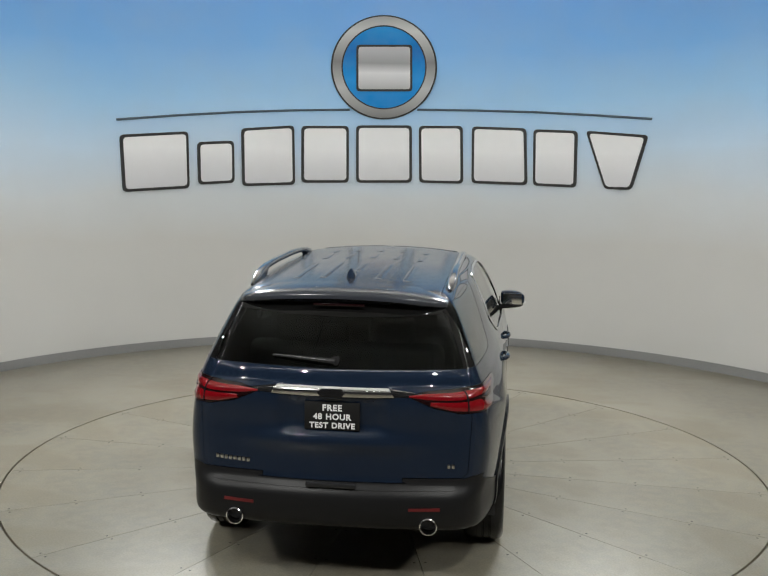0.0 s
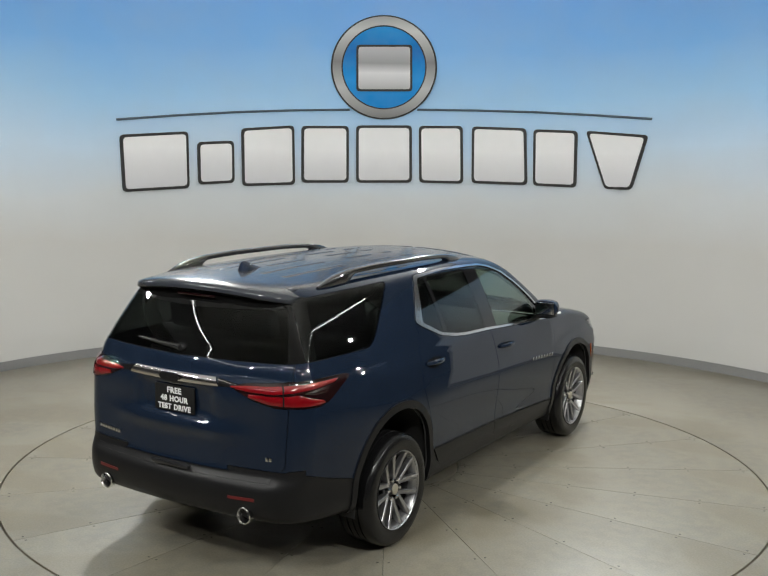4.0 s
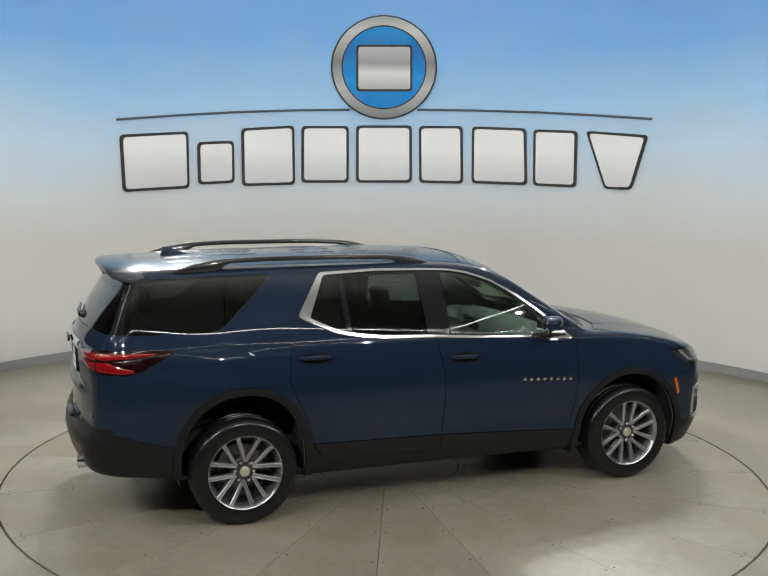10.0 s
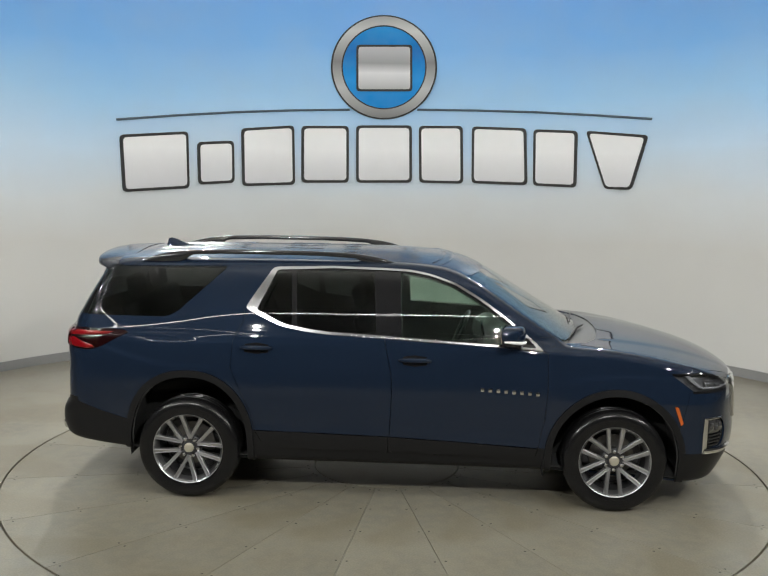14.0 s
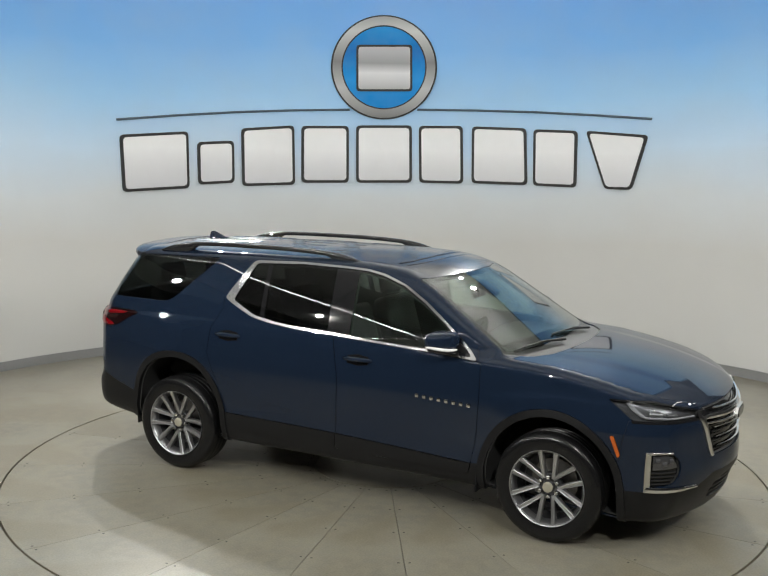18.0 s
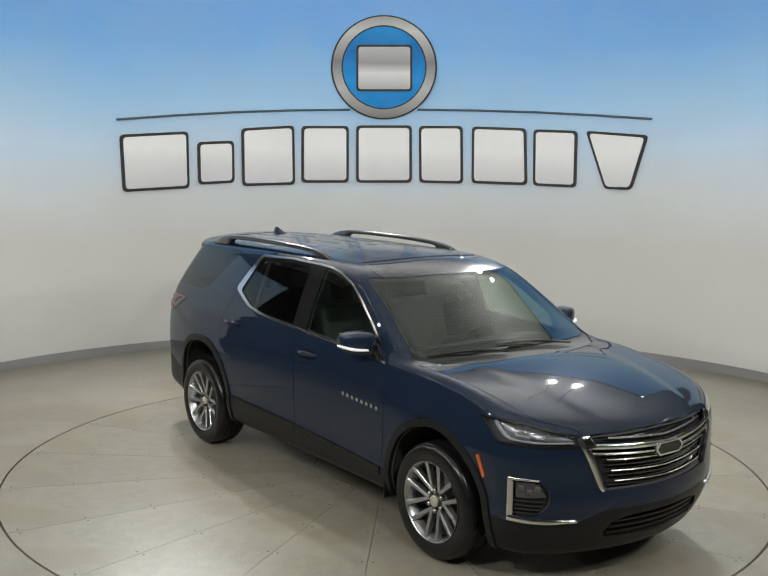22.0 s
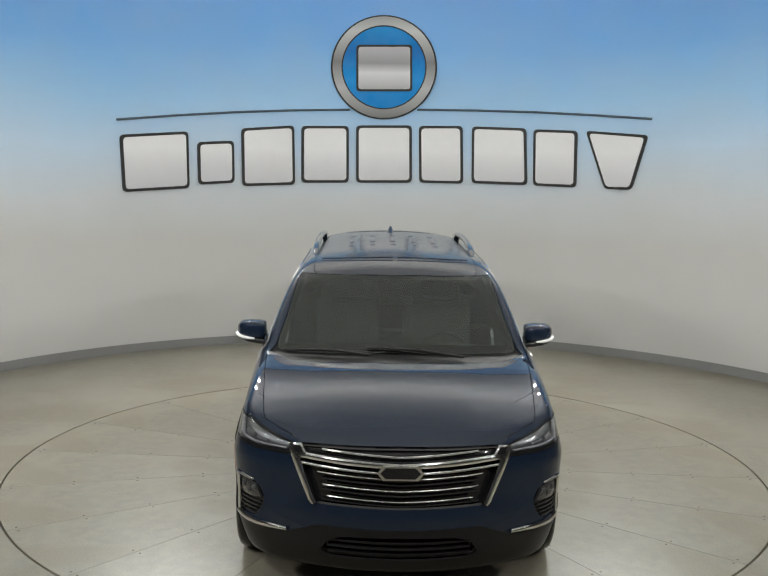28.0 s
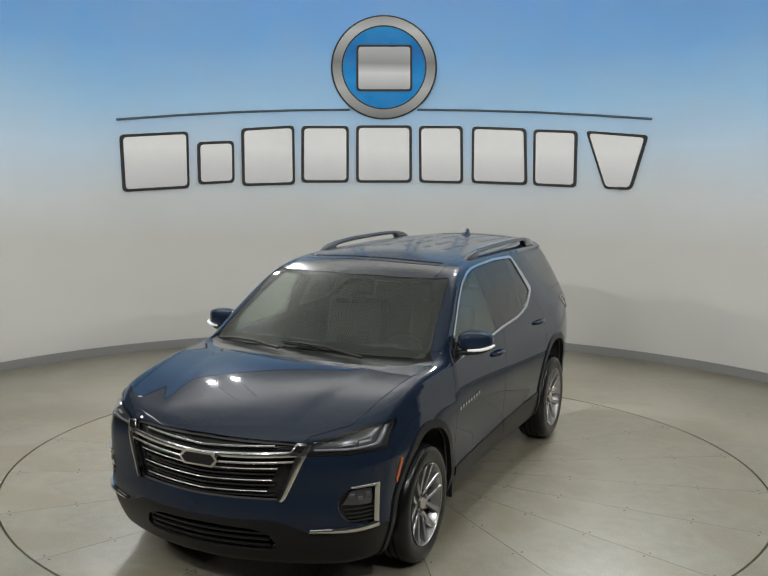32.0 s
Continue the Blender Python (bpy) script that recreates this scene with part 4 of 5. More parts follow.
# ---- front end ----
backing = panel("grille", ["grille"], GLOSS_BLACK, car, gap=0.0, proud=-0.040, thick=0.01, mirror="join", label="black grille with chrome bars")[0]
for z0, z1, half, thin, up in ((0.896, 0.918, 0.430, 0.0058, 0.0), (0.774, 0.794, 0.455, 0.0048, 0.0), (0.710, 0.727, 0.425, 0.0048, 0.0), (0.649, 0.664, 0.400, 0.0048, 0.0)):
    line = [(-half, z1), (-half * 0.5, (z0 + z1) / 2 - 0.001), (0.0, z0), (half * 0.5, (z0 + z1) / 2 - 0.001), (half, z1)]
    strip("grille_bar", "front", [(x, z - thin) for x, z in line], [(x, z + thin) for x, z in line], CHROME, backing, 30, 4, -0.004, 0.014, "right", "slim chrome grille bar", 0.006)
for z in (0.625, 0.680, 0.742, 0.872):
    half = 0.44 if z < 0.8 else 0.47
    strip("slat", "front", [(-half, z + 0.010), (0, z - 0.008), (half, z + 0.010)], [(-half, z + 0.018), (0, z), (half, z + 0.018)], SATIN_BLACK, backing, 20, 2, -0.018, 0.020, "right", "black grille slat")
for lo, hi in ((0.800, 0.813), (0.834, 0.862)):     # the broad double bar through the badge
    e = 0.022
    strip("main_bar", "front", [(-0.575, lo + 0.030), (-0.30, lo + 0.012), (0.0, lo), (0.30, lo + 0.012), (0.575, lo + 0.030)], [(-0.575, hi + 0.032), (-0.30, hi + 0.014), (0.0, hi), (0.30, hi + 0.014), (0.575, hi + 0.032)], CHROME, backing, 40, 5, 0.004, 0.020, "right", "broad chrome grille bar", 0.006)
strip("frame_leg", "front", [(0.600, 0.868), (0.555, 0.760), (0.500, 0.628), (0.482, 0.608)], [(0.548, 0.862), (0.520, 0.770), (0.474, 0.652), (0.458, 0.622)], CHROME, backing, 20, 4, 0.010, 0.03, "both", "chrome grille side frame", 0.008)
strip("frame_wing", "front", [(0.618, 0.924), (0.600, 0.862)], [(0.545, 0.934), (0.505, 0.872)], CHROME, backing, 10, 8, 0.006, 0.024, "both", "chrome wing beside the headlamp", 0.008)
strip("frame_insert", "front", [(0.590, 0.918), (0.575, 0.886)], [(0.548, 0.922), (0.530, 0.890)], GLOSS_BLACK, backing, 6, 4, 0.016, 0.008, "both", "black insert")
# the maker's mark as a plain lozenge
bm = bmesh.new()
hexa = [(-0.128, 0.0), (-0.095, 0.040), (0.095, 0.040), (0.128, 0.0), (0.095, -0.040), (-0.095, -0.040)]
for grow, x0, x1 in ((1.0, 2.545, 2.577),):
    f = [bm.verts.new((x1, y, 0.818 + z)) for y, z in hexa]
    b = [bm.verts.new((x0, y, 0.818 + z)) for y, z in hexa]
    bm.faces.new(f)
    for i in range(6):
        bm.faces.new((f[i], f[(i + 1) % 6], b[(i + 1) % 6], b[i]))
badge = part("badge_frame", bm, CHROME, backing, "chrome edge of a plain badge", smooth=False)
bm = bmesh.new()
f = [bm.verts.new((2.581, y * 0.86, 0.818 + z * 0.74)) for y, z in hexa]
b = [bm.verts.new((2.575, y * 0.86, 0.818 + z * 0.74)) for y, z in hexa]
bm.faces.new(f)
for i in range(6):
    bm.faces.new((f[i], f[(i + 1) % 6], b[(i + 1) % 6], b[i]))
part("badge_face", bm, GLOSS_BLACK, backing, "gloss black plain badge", smooth=False)
lower = panel("lower_grille", ["lower_grille"], SATIN_BLACK, bumper, gap=0.0, proud=-0.040, mirror="join", label="black lower air intake")[0]
for z in (0.325, 0.365, 0.405):
    strip("slat", "front", [(-0.40, z - 0.006), (0, z - 0.010), (0.40, z - 0.006)], [(-0.40, z + 0.008), (0, z + 0.004), (0.40, z + 0.008)], CLADDING, bumper, 20, 2, -0.012, 0.024, "right", "black intake slat")

lens = panel("headlamp", ["headlamp"], LENS, car, gap=0.0015, thick=0.004, proud=0.001, label="slim clear headlamp")
panel("housing", ["headlamp"], LAMP_DARK, lens, gap=-0.002, proud=-0.030, thick=0.008, label="dark headlamp housing")
strip("light_guide", "corner", [(0.770, 0.998), (0.800, 0.955), (0.845, 0.914)], [(0.800, 1.000), (0.828, 0.960), (0.872, 0.920)], LAMP_WHITE, lens, 16, 3, -0.010, 0.014, "both", "white light guide", 0.005)
strip("light_guide", "corner", [(0.86, 0.908), (1.02, 0.898), (1.24, 0.893)], [(0.86, 0.922), (1.02, 0.911), (1.24, 0.905)], LAMP_WHITE, lens, 24, 3, -0.008, 0.012, "both", "white lower light guide", 0.004)
strip("lower_brow", "corner", [(0.79, 0.878), (0.93, 0.876), (1.10, 0.870), (1.285, 0.868)], [(0.79, 0.893), (0.93, 0.894), (1.10, 0.887), (1.285, 0.884)], GLOSS_BLACK, lens, 24, 2, 0.003, 0.02, "both", "black edge below the lamp")
for u0, u1 in ((0.90, 0.985), (1.02, 1.105)):
    strip("reflector", "corner", [(u0, 0.918), (u1, 0.910)], [(u0, 0.960 - (u0 - 0.9) * 0.16), (u1, 0.950 - (u0 - 0.9) * 0.16)], ALLOY, lens, 8, 6, -0.026, 0.010, "both", "bright lamp reflector", 0.012)
strip("brow", "corner", [(0.70, 1.004), (0.93, 1.000), (1.13, 0.956), (1.28, 0.923)], [(0.70, 1.012), (0.93, 1.010), (1.13, 0.966), (1.28, 0.931)], GLOSS_BLACK, lens, 24, 2, 0.002, 0.02, "both", "black lamp brow")
panel("marker", ["marker"], AMBER, car, gap=0.001, proud=0.006, thick=0.012, label="amber side marker lamp")
fog = panel("fog_bezel", ["fog_bezel"], GLOSS_BLACK, bumper, gap=0.0, proud=-0.022, thick=0.010, label="black fog lamp recess")
fog_lens = strip("fog_lens", "corner", [(0.916, 0.580), (1.000, 0.582), (1.092, 0.590)], [(0.916, 0.672), (1.000, 0.674), (1.050, 0.660)], FOG_LENS, bumper, 14, 6, -0.008, 0.012, "both", "wide smoked fog lamp lens", 0.008)
for u, z in ((0.945, 0.640), (0.992, 0.618), (1.040, 0.636)):
    strip("fog_cell", "corner", [(u - 0.017, z - 0.015), (u + 0.017, z - 0.015)], [(u - 0.014, z + 0.015), (u + 0.014, z + 0.015)], ALLOY_DARK, fog_lens, 6, 4, 0.001, 0.006, "both", "small fog lamp cell", 0.004)
for z in (0.488, 0.512, 0.536, 0.560):
    strip("vent_slat", "corner", [(0.905, z - 0.004), (1.050 + (z - 0.488) * 0.5, z - 0.004)], [(0.905, z + 0.005), (1.050 + (z - 0.488) * 0.5, z + 0.005)], SATIN_BLACK, bumper, 8, 2, -0.008, 0.014, "both", "black vent slat")
strip("fog_trim", "corner", [(0.868, 0.700), (0.868, 0.560), (0.868, 0.440)], [(0.900, 0.676), (0.902, 0.560), (0.902, 0.470)], CHROME, bumper, 16, 4, 0.006, 0.02, "both", "upright chrome fog lamp trim", 0.006)
strip("fog_trim", "corner", [(0.870, 0.700), (0.960, 0.698), (1.048, 0.693)], [(0.884, 0.682), (0.960, 0.683), (1.040, 0.681)], CHROME, bumper, 12, 3, 0.005, 0.018, "both", "chrome fog lamp trim", 0.005)
strip("fog_trim", "corner", [(0.868, 0.438), (1.00, 0.432), (1.150, 0.430), (1.272, 0.432)], [(0.880, 0.476), (1.00, 0.468), (1.150, 0.458), (1.262, 0.452)], CHROME, bumper, 26, 4, 0.010, 0.024, "both", "chrome bumper blade", 0.008)

# ---- rear end ----
tail = panel("tail_lamp", ["tail_lamp"], RED_DARK, car, gap=0.0015, proud=0.003, thick=0.02, label="red tail lamp with dark inserts")
strip("lens", "tail", [(-1.49, 1.170), (-1.40, 1.158), (-1.26, 1.156), (-1.12, 1.166), (-0.98, 1.178), (-0.89, 1.190)], [(-1.49, 1.180), (-1.40, 1.190), (-1.26, 1.195), (-1.12, 1.204), (-0.98, 1.206), (-0.865, 1.205)], RED_LENS, tail, 36, 4, 0.005, 0.008, "both", "bright red lens band", 0.004)
strip("lens", "tail", [(-1.40, 1.126), (-1.30, 1.099), (-1.20, 1.090), (-1.10, 1.083), (-1.00, 1.080), (-0.955, 1.088)], [(-1.395, 1.146), (-1.30, 1.145), (-1.20, 1.145), (-1.12, 1.150), (-1.04, 1.122), (-0.975, 1.106)], RED_LENS, tail, 26, 4, 0.005, 0.008, "both", "bright red lower lens", 0.004)
strip("lens_divider", "tail", [(-1.214, 1.086), (-1.214, 1.206)], [(-1.206, 1.086), (-1.206, 1.206)], GLOSS_BLACK, tail, 12, 1, 0.011, 0.010, "both", "black lens divider")
strip("lens_wedge", "tail", [(-1.09, 1.152), (-1.02, 1.140), (-0.95, 1.142)], [(-1.07, 1.160), (-1.00, 1.168), (-0.925, 1.176)], SMOKED_LENS, tail, 14, 3, 0.005, 0.006, "both", "smoked lens wedge", 0.003)
strip("hatch_trim", "rear", [(-0.352, 1.168), (0.0, 1.166), (0.352, 1.168)], [(-0.318, 1.214), (0.0, 1.216), (0.318, 1.214)], CHROME, tailgate, 40, 5, 0.010, 0.03, "right", "chrome tailgate bar", 0.008)
strip("hatch_trim", "rear", [(0.350, 1.170), (0.468, 1.172)], [(0.330, 1.212), (0.468, 1.194)], GLOSS_BLACK, tailgate, 8, 3, 0.005, 0.02, "both", "gloss black link to the lamp")
bm = bmesh.new()
for x0, x1, k in ((-2.588, -2.604, 1.0),):
    f = [bm.verts.new((x1, y * 0.62, 1.190 + z * 0.55)) for y, z in hexa]
    b = [bm.verts.new((x0, y * 0.62, 1.190 + z * 0.55)) for y, z in hexa]
    bm.faces.new(f)
    for i in range(6):
        bm.faces.new((f[i], f[(i + 1) % 6], b[(i + 1) % 6], b[i]))
part("badge_face", bm, GLOSS_BLACK, tailgate, "gloss black plain badge", smooth=False)
PLATE_BLACK = plain("matt_black_plate", (0.008, 0.008, 0.008), 0.55, spec=0.25)
plate_x = -2.550
plate = part("dealer_plate", box(0.012, 0.318, 0.162, (plate_x, 0.0, 1.046), bevel=0.004), PLATE_BLACK, tailgate, "black dealer plate with white capitals")


def lettering(text, size, x, y, z, parent, facing=-1, mat=LETTER_WHITE, bold=0.0):
    cu = bpy.data.curves.new("lettering", "FONT")
    cu.body, cu.size, cu.align_x, cu.extrude, cu.offset, cu.space_character = text, size, "CENTER", 0.0012, bold, 1.14
    tmp = bpy.data.objects.new("lettering", cu)
    scene.collection.objects.link(tmp)
    bpy.context.view_layer.update()
    me = bpy.data.meshes.new_from_object(tmp.evaluated_get(bpy.context.evaluated_depsgraph_get()))
    bpy.data.objects.remove(tmp)
    me.materials.clear()
    me.materials.append(mat)
    ob = new("lettering", me)
    ob.parent = parent
    ob.matrix_basis = pose(x, y, z, 90, 0, -90 if facing < 0 else 90)
    return tagged(ob, "white capital letters")


for words, size, z in (("FREE", 0.050, 1.078), ("48 HOUR", 0.047, 1.027), ("TEST DRIVE", 0.045, 0.977)):
    made = [lettering(w, size, plate_x - 0.0075, 0.0, z, plate, bold=0.0016) for w in words.split()]
    wide = [max(v.co.x for v in o.data.vertices) - min(v.co.x for v in o.data.vertices) for o in made]
    start = -(sum(wide) + 0.020 * (len(made) - 1)) / 2
    for o, wd in zip(made, wide):       # seen from behind, the line runs towards -y
        o.matrix_basis = pose(plate_x - 0.0075, -(start + wd / 2), z, 90, 0, -90)
        start += wd + 0.020
for k in range(8):      # model lettering as plain bars
    y = 0.683 - 0.027 * k
    c = lift("rear", [(-y, 0.768)])[0]
    part("bar", box(0.006, 0.019, 0.026, (c[0] - 0.002, y, 0.768 - 0.001 * k), bevel=0.002), CHROME, tailgate, "small chrome bar")
for k in range(2):
    y = -0.667 - 0.024 * k
    c = lift("rear", [(-y, 0.772)])[0]
    part("bar", box(0.006, 0.017, 0.026, (c[0] - 0.002, y, 0.772), bevel=0.002), CHROME, tailgate, "small chrome bar")
for k in range(8):
    x, z = 0.585 + 0.0557 * k, 0.873 - 0.0029 * k
    c = lift("side", [(x, z)])[0]
    for s, door in ((1, front_doors[0]), (-1, front_doors[1])):
        part("bar", box(0.026, 0.006, 0.027, (x, (c[1] - 0.002) * s, z), bevel=0.002), CHROME, door, "small chrome bar")
strip("reflector", "rear", [(0.448, 0.524), (0.625, 0.527)], [(0.448, 0.540), (0.625, 0.545)], RED_REFLECTOR, rear_bumper, 10, 2, 0.004, 0.008, "both", "red rear reflector")
strip("bumper_step", "rear", [(-0.70, 0.634), (0.0, 0.628), (0.70, 0.634)], [(-0.70, 0.660), (0.0, 0.656), (0.70, 0.660)], CLADDING, rear_bumper, 30, 3, 0.003, 0.02, "right", "black step pad")
part("bumper_notch", box(0.05, 0.29, 0.026, (-2.584, 0.0, 0.652), bevel=0.008), SATIN_BLACK, rear_bumper, "dark grip notch in the bumper")
for s in (1, -1):
    tip = part("exhaust_tip", lathe([(0.039, -2.38), (0.044, -2.41), (0.046, -2.570), (0.051, -2.590), (0.045, -2.595), (0.039, -2.585), (0.037, -2.46)], 32, "X", at=(0, s * 0.562, 0.436)), CHROME, rear_bumper, "round chrome exhaust tip")
    part("pipe_inside", lathe([(0.0, -2.47), (0.042, -2.47)], 24, "X", at=(0, s * 0.562, 0.436)), WELL, rear_bumper, "dark pipe inside")

# spoiler at the rear edge of the roof
bm = bmesh.new()
cols = []
for i in range(33):
    y = -0.622 + 1.244 * i / 32
    e = abs(y) / 0.622
    back = -2.385 + 0.05 * e ** 2 + 0.12 * e ** 8
    col = []
    for k, (u, w) in enumerate(((0.0, 0.004), (0.25, 0.007), (0.5, 0.010), (0.75, 0.011), (0.93, 0.008), (0.985, 0.000), (1.0, -0.012), (0.995, -0.030), (0.93, -0.044), (0.6, -0.058), (0.3, -0.070), (0.05, -0.075))):
        x = -2.06 + (back + 2.06) * u
        col.append(bm.verts.new((x, y, float(roof_z(np.array([x]), np.array([y]))[0]) + w * (1 - 0.35 * e ** 8) - 0.004 * e ** 3 - 0.034 * e ** 8)))
    cols.append(col)
for a, b in zip(cols, cols[1:]):
    for k in range(len(a)):
        bm.faces.new((a[k], b[k], b[(k + 1) % len(a)], a[(k + 1) % len(a)]))
bm.faces.new(cols[0])
bm.faces.new(cols[-1][::-1])
spoiler = part("spoiler", bm, PAINT_TOP_REFLECT, tailgate, "blue roof spoiler", sharp=55)
# black glass edge, with the shadow under the spoiler painted into it
strip("glass_border", "rear", [(-0.60, 1.606), (-0.30, 1.588), (0.0, 1.582), (0.30, 1.588), (0.60, 1.606)], [(-0.57, 1.648), (-0.30, 1.654), (0.0, 1.656), (0.30, 1.654), (0.57, 1.648)], FRIT, tailgate, 40, 4, 0.0025, 0.004, "right", "black printed glass border")
part("brake_lamp", box(0.014, 0.30, 0.014, (-2.352, 0, 1.655), bevel=0.004), RED_DARK, tailgate, "dark red high brake lamp")
# rear wiper
c = lift("rear", [(0.0, 1.356)])[0]
d = lift("rear", [(-0.36, 1.372)])[0]
part("rear_wiper", tube([(c[0] - 0.020, -0.005, 1.352), (c[0] - 0.024, 0.10, 1.362), (d[0] - 0.022, 0.36, 1.372)], [0.020, 0.014, 0.009], 10), SATIN_BLACK, tailgate, "black rear wiper")
part("wiper_cap", lathe([(0.0, -0.028), (0.022, -0.026), (0.028, -0.010), (0.028, 0.02)], 20, "X", at=(c[0], -0.005, 1.352)), SATIN_BLACK, tailgate, "black wiper cap")

# ---- roof fittings ----
RAIL = ((-1.95, 1.712), (-1.86, 1.744), (-1.73, 1.774), (-1.55, 1.793), (-1.20, 1.802), (-0.80, 1.802), (-0.45, 1.793), (-0.22, 1.771), (-0.03, 1.720))
fine = np.linspace(-1.95, -0.03, 60)
tops = curve(fine, *[v for q in RAIL for v in q])
for s in (1, -1):
    bm = bmesh.new()
    rings = []
    for i, (x, zt) in enumerate(zip(fine, tops)):
        u = i / 59
        y = 0.618 + 0.012 * math.sin((x + 2.02) * 1.65)
        floor_z = float(roof_z(np.array([x]), np.array([y]))[0]) - 0.022
        lift_up = min(1.0, max(0.0, (u - 0.15) / 0.05)) * min(1.0, max(0.0, (0.88 - u) / 0.05))
        lift_up = lift_up * lift_up * (3 - 2 * lift_up)
        zb = min(zt - 0.010, floor_z + (zt - 0.034 - floor_z) * lift_up)
        half = 0.024 * min(1.0, 0.45 + 8 * u, 0.45 + 8 * (1 - u))
        b = min(0.007, (zt - zb) * 0.4)
        rings.append([bm.verts.new((x, s * (y + w), z)) for w, z in ((-half, zb + b), (-half, zt - b), (-half + b, zt - 0.2 * b), (-half * 0.3, zt), (half * 0.3, zt), (half - b, zt - 0.2 * b), (half, zt - b), (half, zb + b), (half - b, zb), (-half + b, zb))])
    for a, b in zip(rings, rings[1:]):
        for k in range(10):
            bm.faces.new((a[k], a[(k + 1) % 10], b[(k + 1) % 10], b[k]))
    bm.faces.new(rings[0])
    bm.faces.new(rings[-1][::-1])
    part("roof_rail", bm, RAIL_BLACK, car, "gloss black roof rail with solid ends", sharp=60)
for k in range(-2, 3):
    y = 0.172 * k
    for xa, xb in ((-1.94, -1.25), (-0.97, -0.64), (-0.49, -0.36)):
        if k == 0 and xa < -1.5:
            xa = -1.66
        n = max(6, int((xb - xa) / 0.04))
        rows = []
        bm = bmesh.new()
        for x in np.concatenate([[xa, xa + 0.008, xa + 0.016], np.linspace(xa + 0.03, xb - 0.03, n), [xb - 0.016, xb - 0.008, xb]]):
            e = max(0.0, min(1.0, (x - xa) / 0.018, (xb - x) / 0.018))
            rows.append([bm.verts.new((x, y + w, float(roof_z(np.array([x]), np.array([y + w]))[0]) + h * e - 0.001)) for w, h in ((-0.026, 0.0), (-0.020, 0.0030), (-0.012, 0.0046), (0.0, 0.0050), (0.012, 0.0046), (0.020, 0.0030), (0.026, 0.0))])
        for a, b in zip(rows, rows[1:]):
            for j in range(6):
                bm.faces.new((a[j], a[j + 1], b[j + 1], b[j]))
        part("roof_rib", bm, PAINT_TOP_REFLECT, roof, "pressed roof rib", sharp=80)
bm = bmesh.new()
rings = []
for u, half, h in ((-1.715, 0.004, 0.004), (-1.76, 0.018, 0.013), (-1.81, 0.024, 0.032), (-1.86, 0.026, 0.054), (-1.895, 0.024, 0.065), (-1.925, 0.022, 0.061), (-1.940, 0.018, 0.010)):
    z = float(roof_z(np.array([u]), np.array([0.0]))[0]) - 0.004
    rings.append([bm.verts.new((u, s * half * w, z + h * v)) for s, w, v in ((-1, 1.25, 0.0), (-1, 1.0, 0.35), (-1, 0.45, 0.85), (1, 0.0, 1.0), (1, 0.45, 0.85), (1, 1.0, 0.35), (1, 1.25, 0.0))])
for a, b in zip(rings, rings[1:]):
    for j in range(6):
        bm.faces.new((a[j], a[j + 1], b[j + 1], b[j]))
bm.faces.new(rings[0])
bm.faces.new(rings[-1][::-1])
part("antenna_fin", bm, PAINT, roof, "dark blue shark-fin aerial")

for x0, wide, high in ((0.300, 0.011, 0.0060), (0.372, 0.008, 0.0030)):   # pressed beads across the front of the roof
    line = [(x0, 0.015), (x0 - 0.012, 0.25), (x0 - 0.038, 0.42), (x0 - 0.085, 0.55)]
    strip("roof_bead", "top", [(x + wide, y) for x, y in line], [(x - wide, y) for x, y in line], PAINT, roof, 24, 8, 0.0005, 0.003, "both", "pressed bead across the roof", high)

